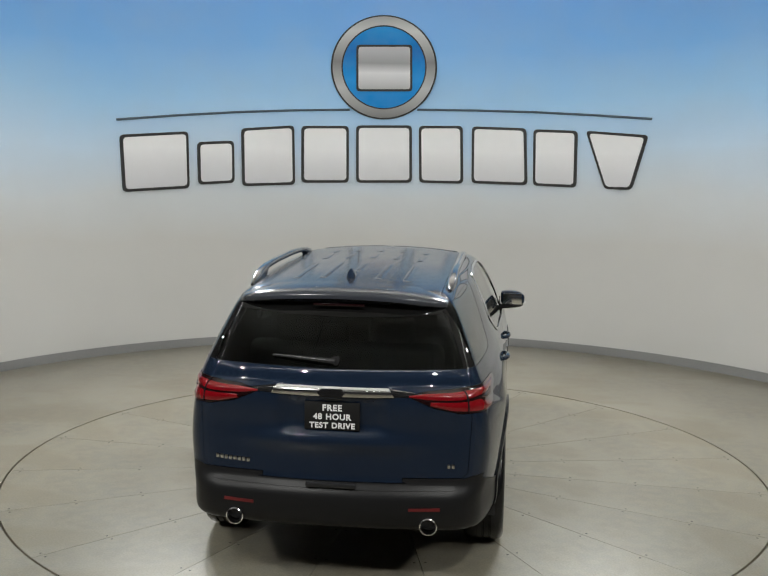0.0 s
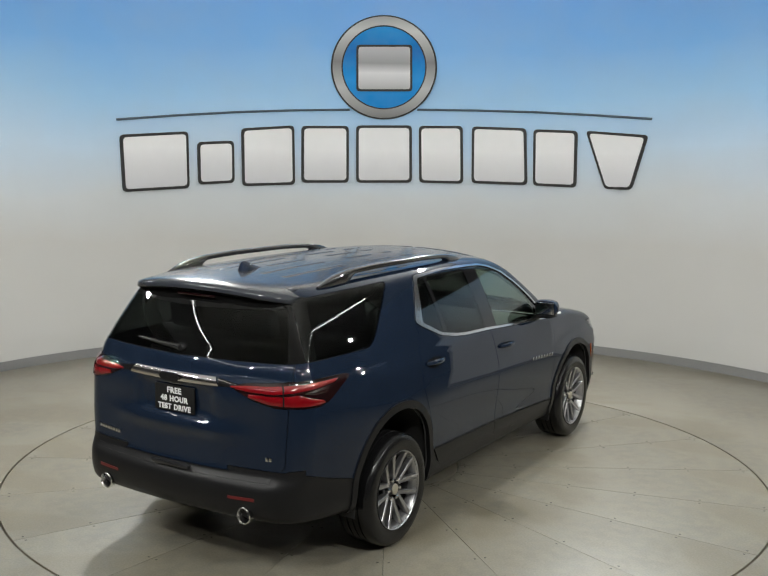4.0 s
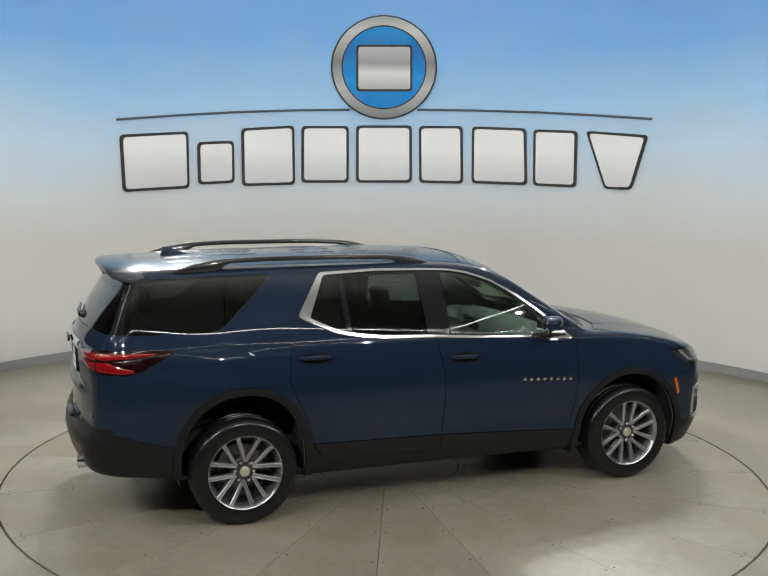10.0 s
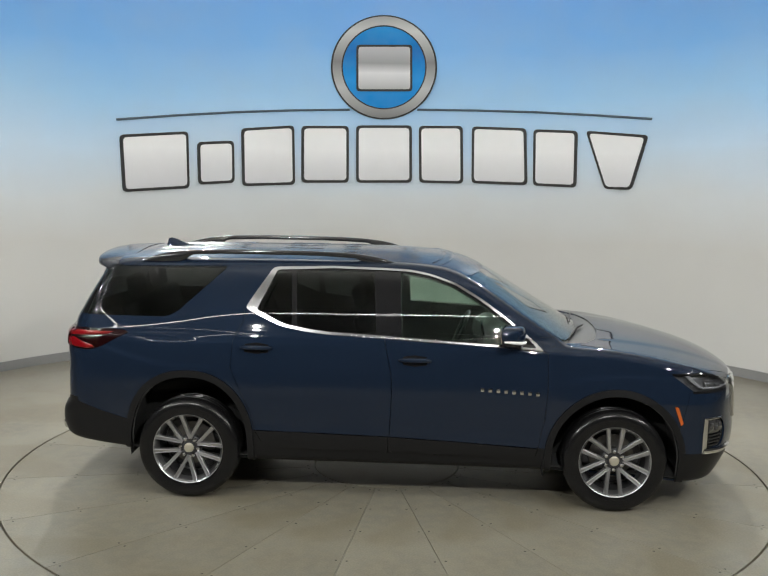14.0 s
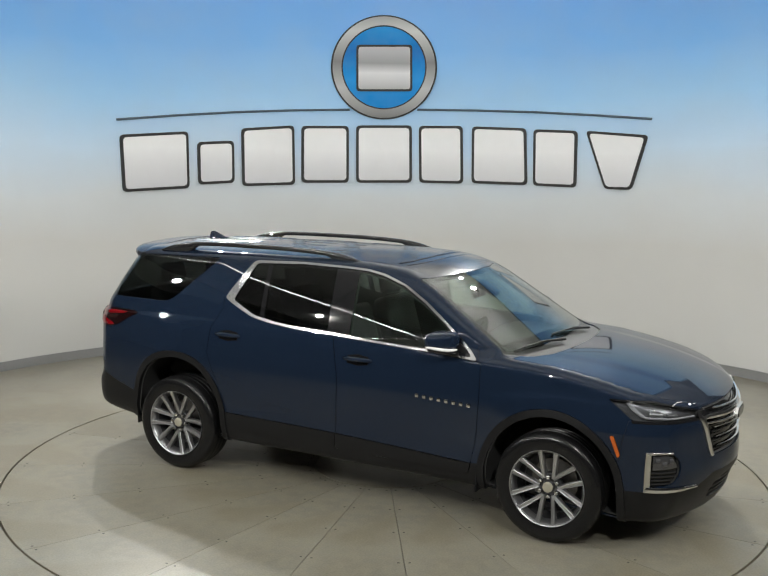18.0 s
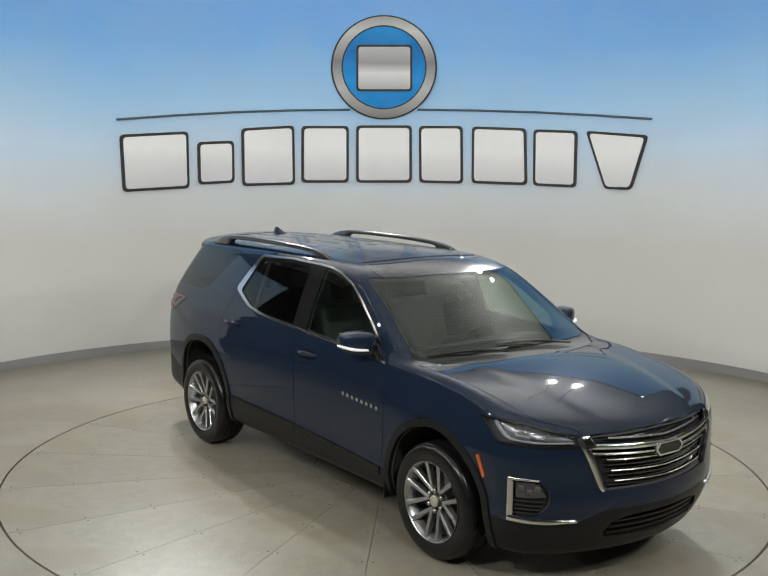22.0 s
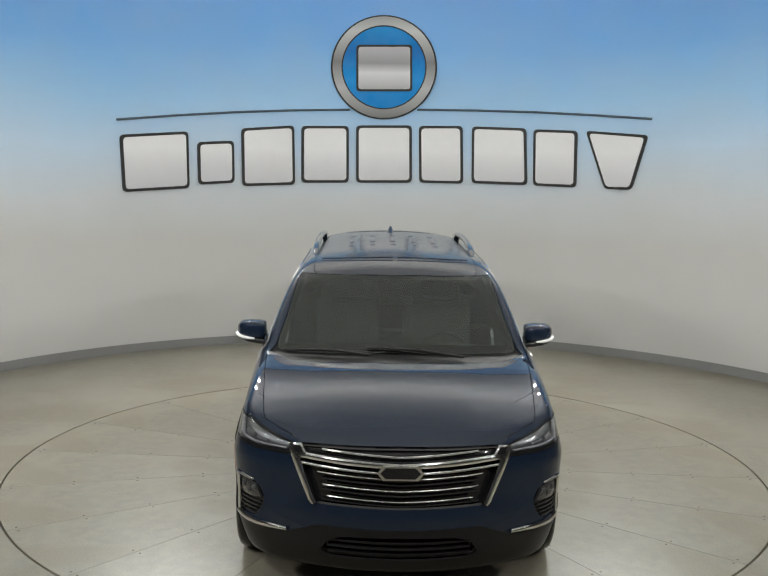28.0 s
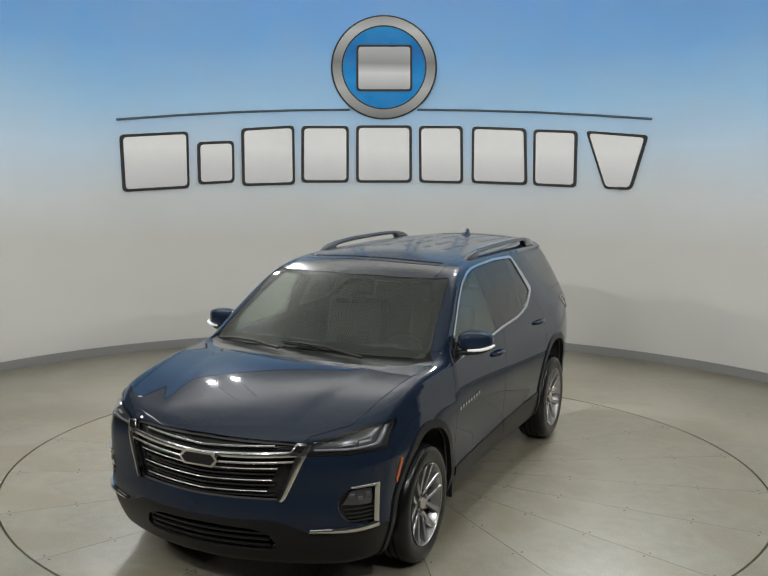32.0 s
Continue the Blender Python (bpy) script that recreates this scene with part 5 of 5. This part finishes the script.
# ---- doors' fittings ----
for s in (1, -1):
    i = 0 if s == 1 else 1
    for door, hx, hz in ((rear_doors[i], -1.040, 1.130), (front_doors[i], 0.102, 1.069)):
        c = lift("side", [(hx, hz)])[0]
        yy = (c[1] - 0.022) * s
        pts = [(hx - 0.112, (c[1] - 0.002) * s, hz - 0.002), (hx - 0.095, yy + 0.006 * s, hz), (hx - 0.05, yy - 0.006 * s, hz + 0.002), (hx, yy - 0.010 * s, hz + 0.003), (hx + 0.05, yy - 0.006 * s, hz + 0.002), (hx + 0.095, yy + 0.006 * s, hz), (hx + 0.112, (c[1] - 0.002) * s, hz - 0.002)]
        part("handle", tube(pts, [0.012, 0.016, 0.018, 0.019, 0.018, 0.016, 0.012], 12, flat=0.95), PAINT, door, "blue door handle")
        strip("handle_cup", "side", [(hx - 0.085, hz - 0.034), (hx, hz - 0.046), (hx + 0.085, hz - 0.034)], [(hx - 0.085, hz + 0.022), (hx, hz + 0.034), (hx + 0.085, hz + 0.022)], GLOSS_BLACK, [rear_doors[i]] * 2 if hx < 0 else [front_doors[i]] * 2, 10, 4, 0.002, 0.004, "right", "dark handle recess") if s == 1 else None
    # mirror
    def mirror_shell(secs):
        bm = bmesh.new()
        rings = []
        for y, xf, xr, zl, zt in secs:
            ring = []
            for k in range(24):
                a = 2 * math.pi * k / 24
                c, sn = math.cos(a), math.sin(a)
                ring.append(bm.verts.new(((xf + xr) / 2 - 0.040 + (xf - xr) / 2 * math.copysign(abs(c) ** 0.55, c), -(y - 0.020) * s, (zl + zt) / 2 + (zt - zl) / 2 * math.copysign(abs(sn) ** 0.6, sn) + 0.010 * (c < 0) * c * -1)))
            rings.append(ring)
        for a, b in zip(rings, rings[1:]):
            for k in range(24):
                bm.faces.new((a[k], a[(k + 1) % 24], b[(k + 1) % 24], b[k]))
        bm.faces.new(rings[0])
        bm.faces.new(rings[-1][::-1])
        return bm
    mir = part("mirror", mirror_shell(((0.934, 0.895, 0.785, 1.235, 1.320), (0.946, 0.915, 0.768, 1.224, 1.333), (0.980, 0.922, 0.755, 1.218, 1.339), (1.030, 0.912, 0.748, 1.216, 1.341), (1.075, 0.893, 0.742, 1.218, 1.338), (1.108, 0.866, 0.738, 1.224, 1.330), (1.130, 0.830, 0.738, 1.234, 1.314), (1.140, 0.795, 0.745, 1.250, 1.296))), PAINT, car, "blue door mirror with a pale turn signal strip", sharp=60)
    part("mirror_base", mirror_shell(((0.895, 0.905, 0.800, 1.140, 1.186), (0.920, 0.890, 0.800, 1.158, 1.200), (0.950, 0.895, 0.780, 1.176, 1.222), (1.000, 0.905, 0.762, 1.182, 1.228), (1.060, 0.885, 0.748, 1.190, 1.230), (1.105, 0.850, 0.745, 1.202, 1.234), (1.128, 0.810, 0.755, 1.216, 1.240))), SATIN_BLACK, mir, "black mirror foot and lower shell")
    part("turn_signal", tube([(0.878, -0.990 * s, 1.226), (0.868, -1.030 * s, 1.227), (0.848, -1.072 * s, 1.231), (0.816, -1.104 * s, 1.237), (0.775, -1.122 * s, 1.243), (0.720, -1.126 * s, 1.246)], [0.007, 0.011, 0.012, 0.012, 0.011, 0.007], 10, flat=0.9), LETTER_WHITE, mir, "pale turn signal strip")
    part("mirror_glass", box(0.006, 0.165, 0.095, (0.701, -1.015 * s, 1.278), bevel=0.002), MIRROR, mir, "mirror glass")
    part("mirror_corner", box(0.15, 0.008, 0.075, (0.870, -0.905 * s, 1.205), Euler((0, radians(40), 0)).to_matrix(), 0.003), SATIN_BLACK, car, "black mirror corner trim")

# windscreen wipers
for y0, x0, y1, x1 in ((0.44, 1.365, -0.10, 1.300), (-0.18, 1.375, -0.66, 1.240)):
    a = lift("top", [(x0, abs(y0))])[0][2] + 0.020
    b = lift("top", [(x1, abs(y1))])[0][2] + 0.022
    mid = ((x0 + x1) / 2 - 0.01, (y0 + y1) / 2)
    c = lift("top", [(mid[0], abs(mid[1]))])[0][2] + 0.026
    w = part("wiper", tube([(x0, y0, a), (mid[0], mid[1], c), (x1, y1, b)], [0.010, 0.008, 0.005], 8), MATTE_BLACK, car, "black windscreen wiper")
    yb0, yb1 = mid[1] + 0.26, y1 - 0.10
    pts = []
    for k in range(9):
        y = yb0 + (yb1 - yb0) * k / 8
        x = mid[0] + (x1 - mid[0]) * (y - mid[1]) / (y1 - mid[1]) - 0.012
        pts.append((x, y, lift("top", [(x, abs(y))])[0][2] + 0.010))
    part("blade", tube(pts, 0.006, 6), MATTE_BLACK, w, "black wiper blade")
strip("windscreen_border", "top", [(1.292, -0.45), (1.330, 0.0), (1.292, 0.45), (1.21, 0.73)], [(1.20, -0.45), (1.245, 0.0), (1.20, 0.45), (1.12, 0.76)], FRIT, car, 30, 4, -0.006, 0.002, "both", "black printed glass border")
strip("windscreen_border", "top", [(0.598, 0.0), (0.568, 0.35), (0.50, 0.60), (0.462, 0.68)], [(0.640, 0.0), (0.610, 0.35), (0.545, 0.58), (0.51, 0.64)], FRIT, car, 24, 3, -0.006, 0.002, "both", "black printed glass border")
strip("windscreen_border", "top", [(0.462, 0.69), (0.836, 0.748), (1.16, 0.800)], [(0.50, 0.655), (0.836, 0.712), (1.12, 0.760)], FRIT, car, 24, 3, -0.006, 0.002, "both", "black printed glass border")
part("camera_box", box(0.16, 0.11, 0.05, (0.70, 0.0, 1.515), Euler((0, radians(31), 0)).to_matrix(), 0.012), MATTE_BLACK, car, "black sensor box behind the windscreen")
part("inner_mirror", box(0.03, 0.25, 0.07, (0.62, 0.0, 1.475), Euler((0, radians(-12), 0)).to_matrix(), 0.014), MATTE_BLACK, car, "inside rear-view mirror")

# ---- wheels ----
TYRE = [(0.232, -0.118), (0.262, -0.124), (0.300, -0.130), (0.336, -0.128), (0.362, -0.118), (0.377, -0.102), (0.382, -0.085), (0.3845, -0.060), (0.3845, -0.050), (0.376, -0.047), (0.376, -0.041), (0.385, -0.038),
        (0.385, -0.006), (0.377, -0.003), (0.377, 0.003), (0.385, 0.006), (0.385, 0.038), (0.376, 0.041), (0.376, 0.047), (0.3845, 0.050), (0.3845, 0.060), (0.382, 0.085), (0.377, 0.102), (0.362, 0.118), (0.336, 0.128), (0.300, 0.130), (0.262, 0.124), (0.232, 0.118)]
TYRE = [(0.246 + (r - 0.232) * 0.817, y) for r, y in TYRE]


def wheel(x, s, spin):
    """A wheel at x on side s (1: right). The outer face is towards -y before turning."""
    w = new("wheel")
    w.parent = car
    w.matrix_basis = pose(x, -0.858 * s, 0.371, 0, 0, 0 if s == 1 else 180) @ pose(0, 0, 0, 0, spin, 0)
    tagged(w, "black tyre on a silver twelve-spoke alloy wheel")
    if "tyre" not in WHEEL:
        WHEEL["tyre"] = part("tyre", lathe(TYRE, 72, "Y"), RUBBER, w, "black rubber tyre", sharp=35)
        WHEEL["rim"] = part("rim", lathe([(0.215, 0.09), (0.222, -0.02), (0.232, -0.085), (0.242, -0.105), (0.250, -0.122), (0.257, -0.126), (0.255, -0.116), (0.248, -0.112)], 64, "Y"), ALLOY, w, "silver rim", sharp=50)
        WHEEL["barrel"] = part("barrel", lathe([(0.224, -0.060), (0.218, 0.02), (0.216, 0.10), (0.06, 0.10)], 48, "Y"), ALLOY_DARK, w, "dark rim inside")
        bm = bmesh.new()
        for yy, rr in ((0.055, 0.160),):
            lathe([(0.05, yy + 0.006), (rr, yy + 0.006), (rr, yy - 0.006), (0.05, yy - 0.006)], 40, "Y", bm)
        WHEEL["brake_disc"] = part("brake_disc", bm, STEEL, w, "steel brake disc")
        WHEEL["hub"] = part("hub", lathe([(0.0, -0.092), (0.032, -0.092), (0.038, -0.078), (0.042, -0.064), (0.080, -0.062), (0.086, -0.056), (0.088, -0.02), (0.05, 0.05)], 48, "Y"), ALLOY_DARK, w, "dark wheel hub")
        WHEEL["cap"] = part("centre_cap", lathe([(0.0, -0.104), (0.028, -0.103), (0.034, -0.099), (0.036, -0.090)], 32, "Y"), CREAM_CAP, w, "round cream centre cap")
        bm = bmesh.new()
        q = []
        # one spoke: from the hub out to the rim, dished, narrower in the middle
        for r, half, front, back in ((0.058, 0.0125, -0.086, -0.040), (0.100, 0.0130, -0.092, -0.048), (0.150, 0.0140, -0.101, -0.062), (0.208, 0.0150, -0.111, -0.076), (0.246, 0.0175, -0.122, -0.092)):
            q.append([bm.verts.new((r, yv, zv)) for yv, zv in ((back, -half), (front + 0.004, -half), (front, -half * 0.72), (front + 0.003, -half * 0.25), (front + 0.003, half * 0.25), (front, half * 0.72), (front + 0.004, half), (back, half))])
        for a, b in zip(q, q[1:]):
            for k in range(8):
                bm.faces.new((a[k], a[(k + 1) % 8], b[(k + 1) % 8], b[k]))
        bm.faces.new(q[0])
        bm.faces.new(q[-1][::-1])
        WHEEL["spoke"] = part("spoke", bm, ALLOY, w, "silver spoke", sharp=30)
        WHEEL["nut"] = part("lug_nut", lathe([(0.0, -0.098), (0.009, -0.097), (0.0145, -0.091), (0.0165, -0.060)], 6, "Y"), CHROME, w, "chrome wheel nut", smooth=False)
        first = True
    else:
        first = False
        for k in ("tyre", "rim", "barrel", "brake_disc", "hub", "cap"):
            o = new(WHEEL[k].name.split(".")[0], WHEEL[k].data)
            o.parent = w
            tagged(o, WHEEL[k]["label"])
    for k in range(12):
        pair, arm = divmod(k, 2)
        o = WHEEL["spoke"] if first and k == 0 else new("spoke", WHEEL["spoke"].data)
        o.parent = w
        off = 1 if arm else -1
        # the two spokes of a pair start on either side of a nut and part outwards
        o.matrix_basis = pose(0, 0, 0, 0, 60 * pair, 0) @ pose(0, 0, off * -0.0255, 0, off * 6.6, 0)
    for k in range(6):
        o = WHEEL["nut"] if first and k == 0 else new("lug_nut", WHEEL["nut"].data)
        o.parent = w
        o.matrix_basis = pose(0, 0, 0, 0, 60 * k, 0) @ pose(0.066, 0.0, 0)


WHEEL = {}
for k, (x, s) in enumerate(((1.537, 1), (-1.537, 1), (1.537, -1), (-1.537, -1))):
    wheel(x, s, (30, 6, 40, 13)[k])
for s in (1, -1):
    for cx, half, high, power in ((1.537, 0.464, 0.478, 2.0), (-1.537, 0.444, 0.534, 2.25)):
        bm = bmesh.new()
        rim = [(cx + half * 0.98, 0.30)] + arch(cx, half, high, power, n=29)[:-2] + [(cx - half * 0.98, 0.30)]
        outer = [bm.verts.new((u, -0.930 * s, v)) for u, v in rim]
        inner = [bm.verts.new((u, -0.560 * s, v)) for u, v in rim]
        for k in range(31):
            bm.faces.new((outer[k], outer[k + 1], inner[k + 1], inner[k]))
        bm.faces.new(inner)
        part("wheel_well", bm, WELL, car, "black wheel arch liner")
    for x in (1.03, -2.02):
        part("mud_flap", box(0.012, 0.16, 0.16, (x, -0.880 * s, 0.330), bevel=0.004), CLADDING, car, "black mud flap") if x > 0 else None
for x in (1.537, -1.537):
    part("axle", tube([(x, -0.75, 0.371), (x, 0.75, 0.371)], 0.045, 10), WELL, car, "dark axle")
part("floor_pan", box(4.2, 1.10, 0.04, (-0.05, 0, 0.300), bevel=0.01), WELL, car, "dark floor pan")

# ---- cabin ----
part("cabin_floor", box(3.6, 1.10, 0.04, (-0.55, 0, 0.52), bevel=0.01), CABIN, car, "dark cabin carpet")
bm = bmesh.new()
prof = ((1.18, 1.13), (1.05, 1.155), (0.85, 1.165), (0.70, 1.150), (0.62, 1.10), (0.60, 1.00), (0.68, 0.85), (0.72, 0.60))
rows = []
for i in range(13):
    y = -0.74 + 1.48 * i / 12
    hump = 0.030 * math.exp(-((y - 0.37) / 0.2) ** 2)
    rows.append([bm.verts.new((x - 0.05 * (abs(y) / 0.74) ** 2, y, z + (hump if 0.6 < x < 1.0 else 0))) for x, z in prof])
for a, b in zip(rows, rows[1:]):
    for k in range(len(prof) - 1):
        bm.faces.new((a[k], b[k], b[k + 1], a[k + 1]))
part("dashboard", bm, CABIN, car, "dark grey dashboard")
part("centre_screen", box(0.02, 0.24, 0.14, (0.62, 0.0, 1.12), Euler((0, radians(-12), 0)).to_matrix(), 0.008), GLOSS_BLACK, car, "black centre screen")
wheel_m = Matrix.Translation((0.44, 0.37, 1.045)) @ Euler((0, radians(-66), 0)).to_matrix().to_4x4()
bm = bmesh.new()
tor = [(0.185 + 0.015 * math.cos(a), 0.015 * math.sin(a)) for a in np.linspace(0, 2 * math.pi, 11)]
lathe(tor, 40, "Z", bm)
bmesh.ops.transform(bm, matrix=wheel_m, verts=bm.verts[:])
sw = part("steering_wheel", bm, LEATHER, car, "black steering wheel")
bm = box(0.34, 0.045, 0.02, bevel=0.006)
box(0.17, 0.045, 0.02, (0.0, -0.09, 0), Euler((0, 0, radians(90))).to_matrix(), 0.006, bm=bm)
bmesh.ops.transform(bm, matrix=wheel_m, verts=bm.verts[:])
part("wheel_spokes", bm, SATIN_BLACK, sw, "black and silver wheel spokes")


def seat(x, y, width, z=0.60):
    m = Matrix.Translation((x, y, z))
    bm = box(0.52, width, 0.16, (0.0, 0, 0.12), Euler((0, radians(-5), 0)).to_matrix(), 0.05, 3)
    bmesh.ops.transform(bm, matrix=m, verts=bm.verts[:])
    st = part("seat", bm, LEATHER, car, "black leather seat")
    bm = box(0.14, width, 0.62, (-0.31, 0, 0.44), Euler((0, radians(-16), 0)).to_matrix(), 0.05, 3)
    bmesh.ops.transform(bm, matrix=m, verts=bm.verts[:])
    part("backrest", bm, LEATHER, st, "black leather backrest")
    for hy in ((0.0,) if width < 0.8 else (-0.3, 0.3)):
        bm = box(0.09, 0.25, 0.17, (-0.425, hy, 0.835), Euler((0, radians(-12), 0)).to_matrix(), 0.035, 3)
        for k in (-0.05, 0.05):
            tube([(-0.395, hy + k, 0.70), (-0.415, hy + k, 0.80)], 0.006, 6, bm)
        bmesh.ops.transform(bm, matrix=m, verts=bm.verts[:])
        part("headrest", bm, LEATHER, st, "black leather headrest")


for y in (0.37, -0.37):
    seat(0.08, y, 0.52)
    seat(-0.86, y, 0.52)
seat(-1.68, 0.0, 1.20, 0.64)

def motions():
    walk(turntable, [(t, pose(0, 0, 0, 0, 0, a)) for t, a in TURN])
    rows = []
    for t, a in TURN:
        c, s = math.cos(radians(a)), math.sin(radians(a))
        rows.append((t, pose(c * 0.137 - s * 0.032, s * 0.137 + c * 0.032, 0.0, 0, 0, a)))
    walk(car, rows)


motions()
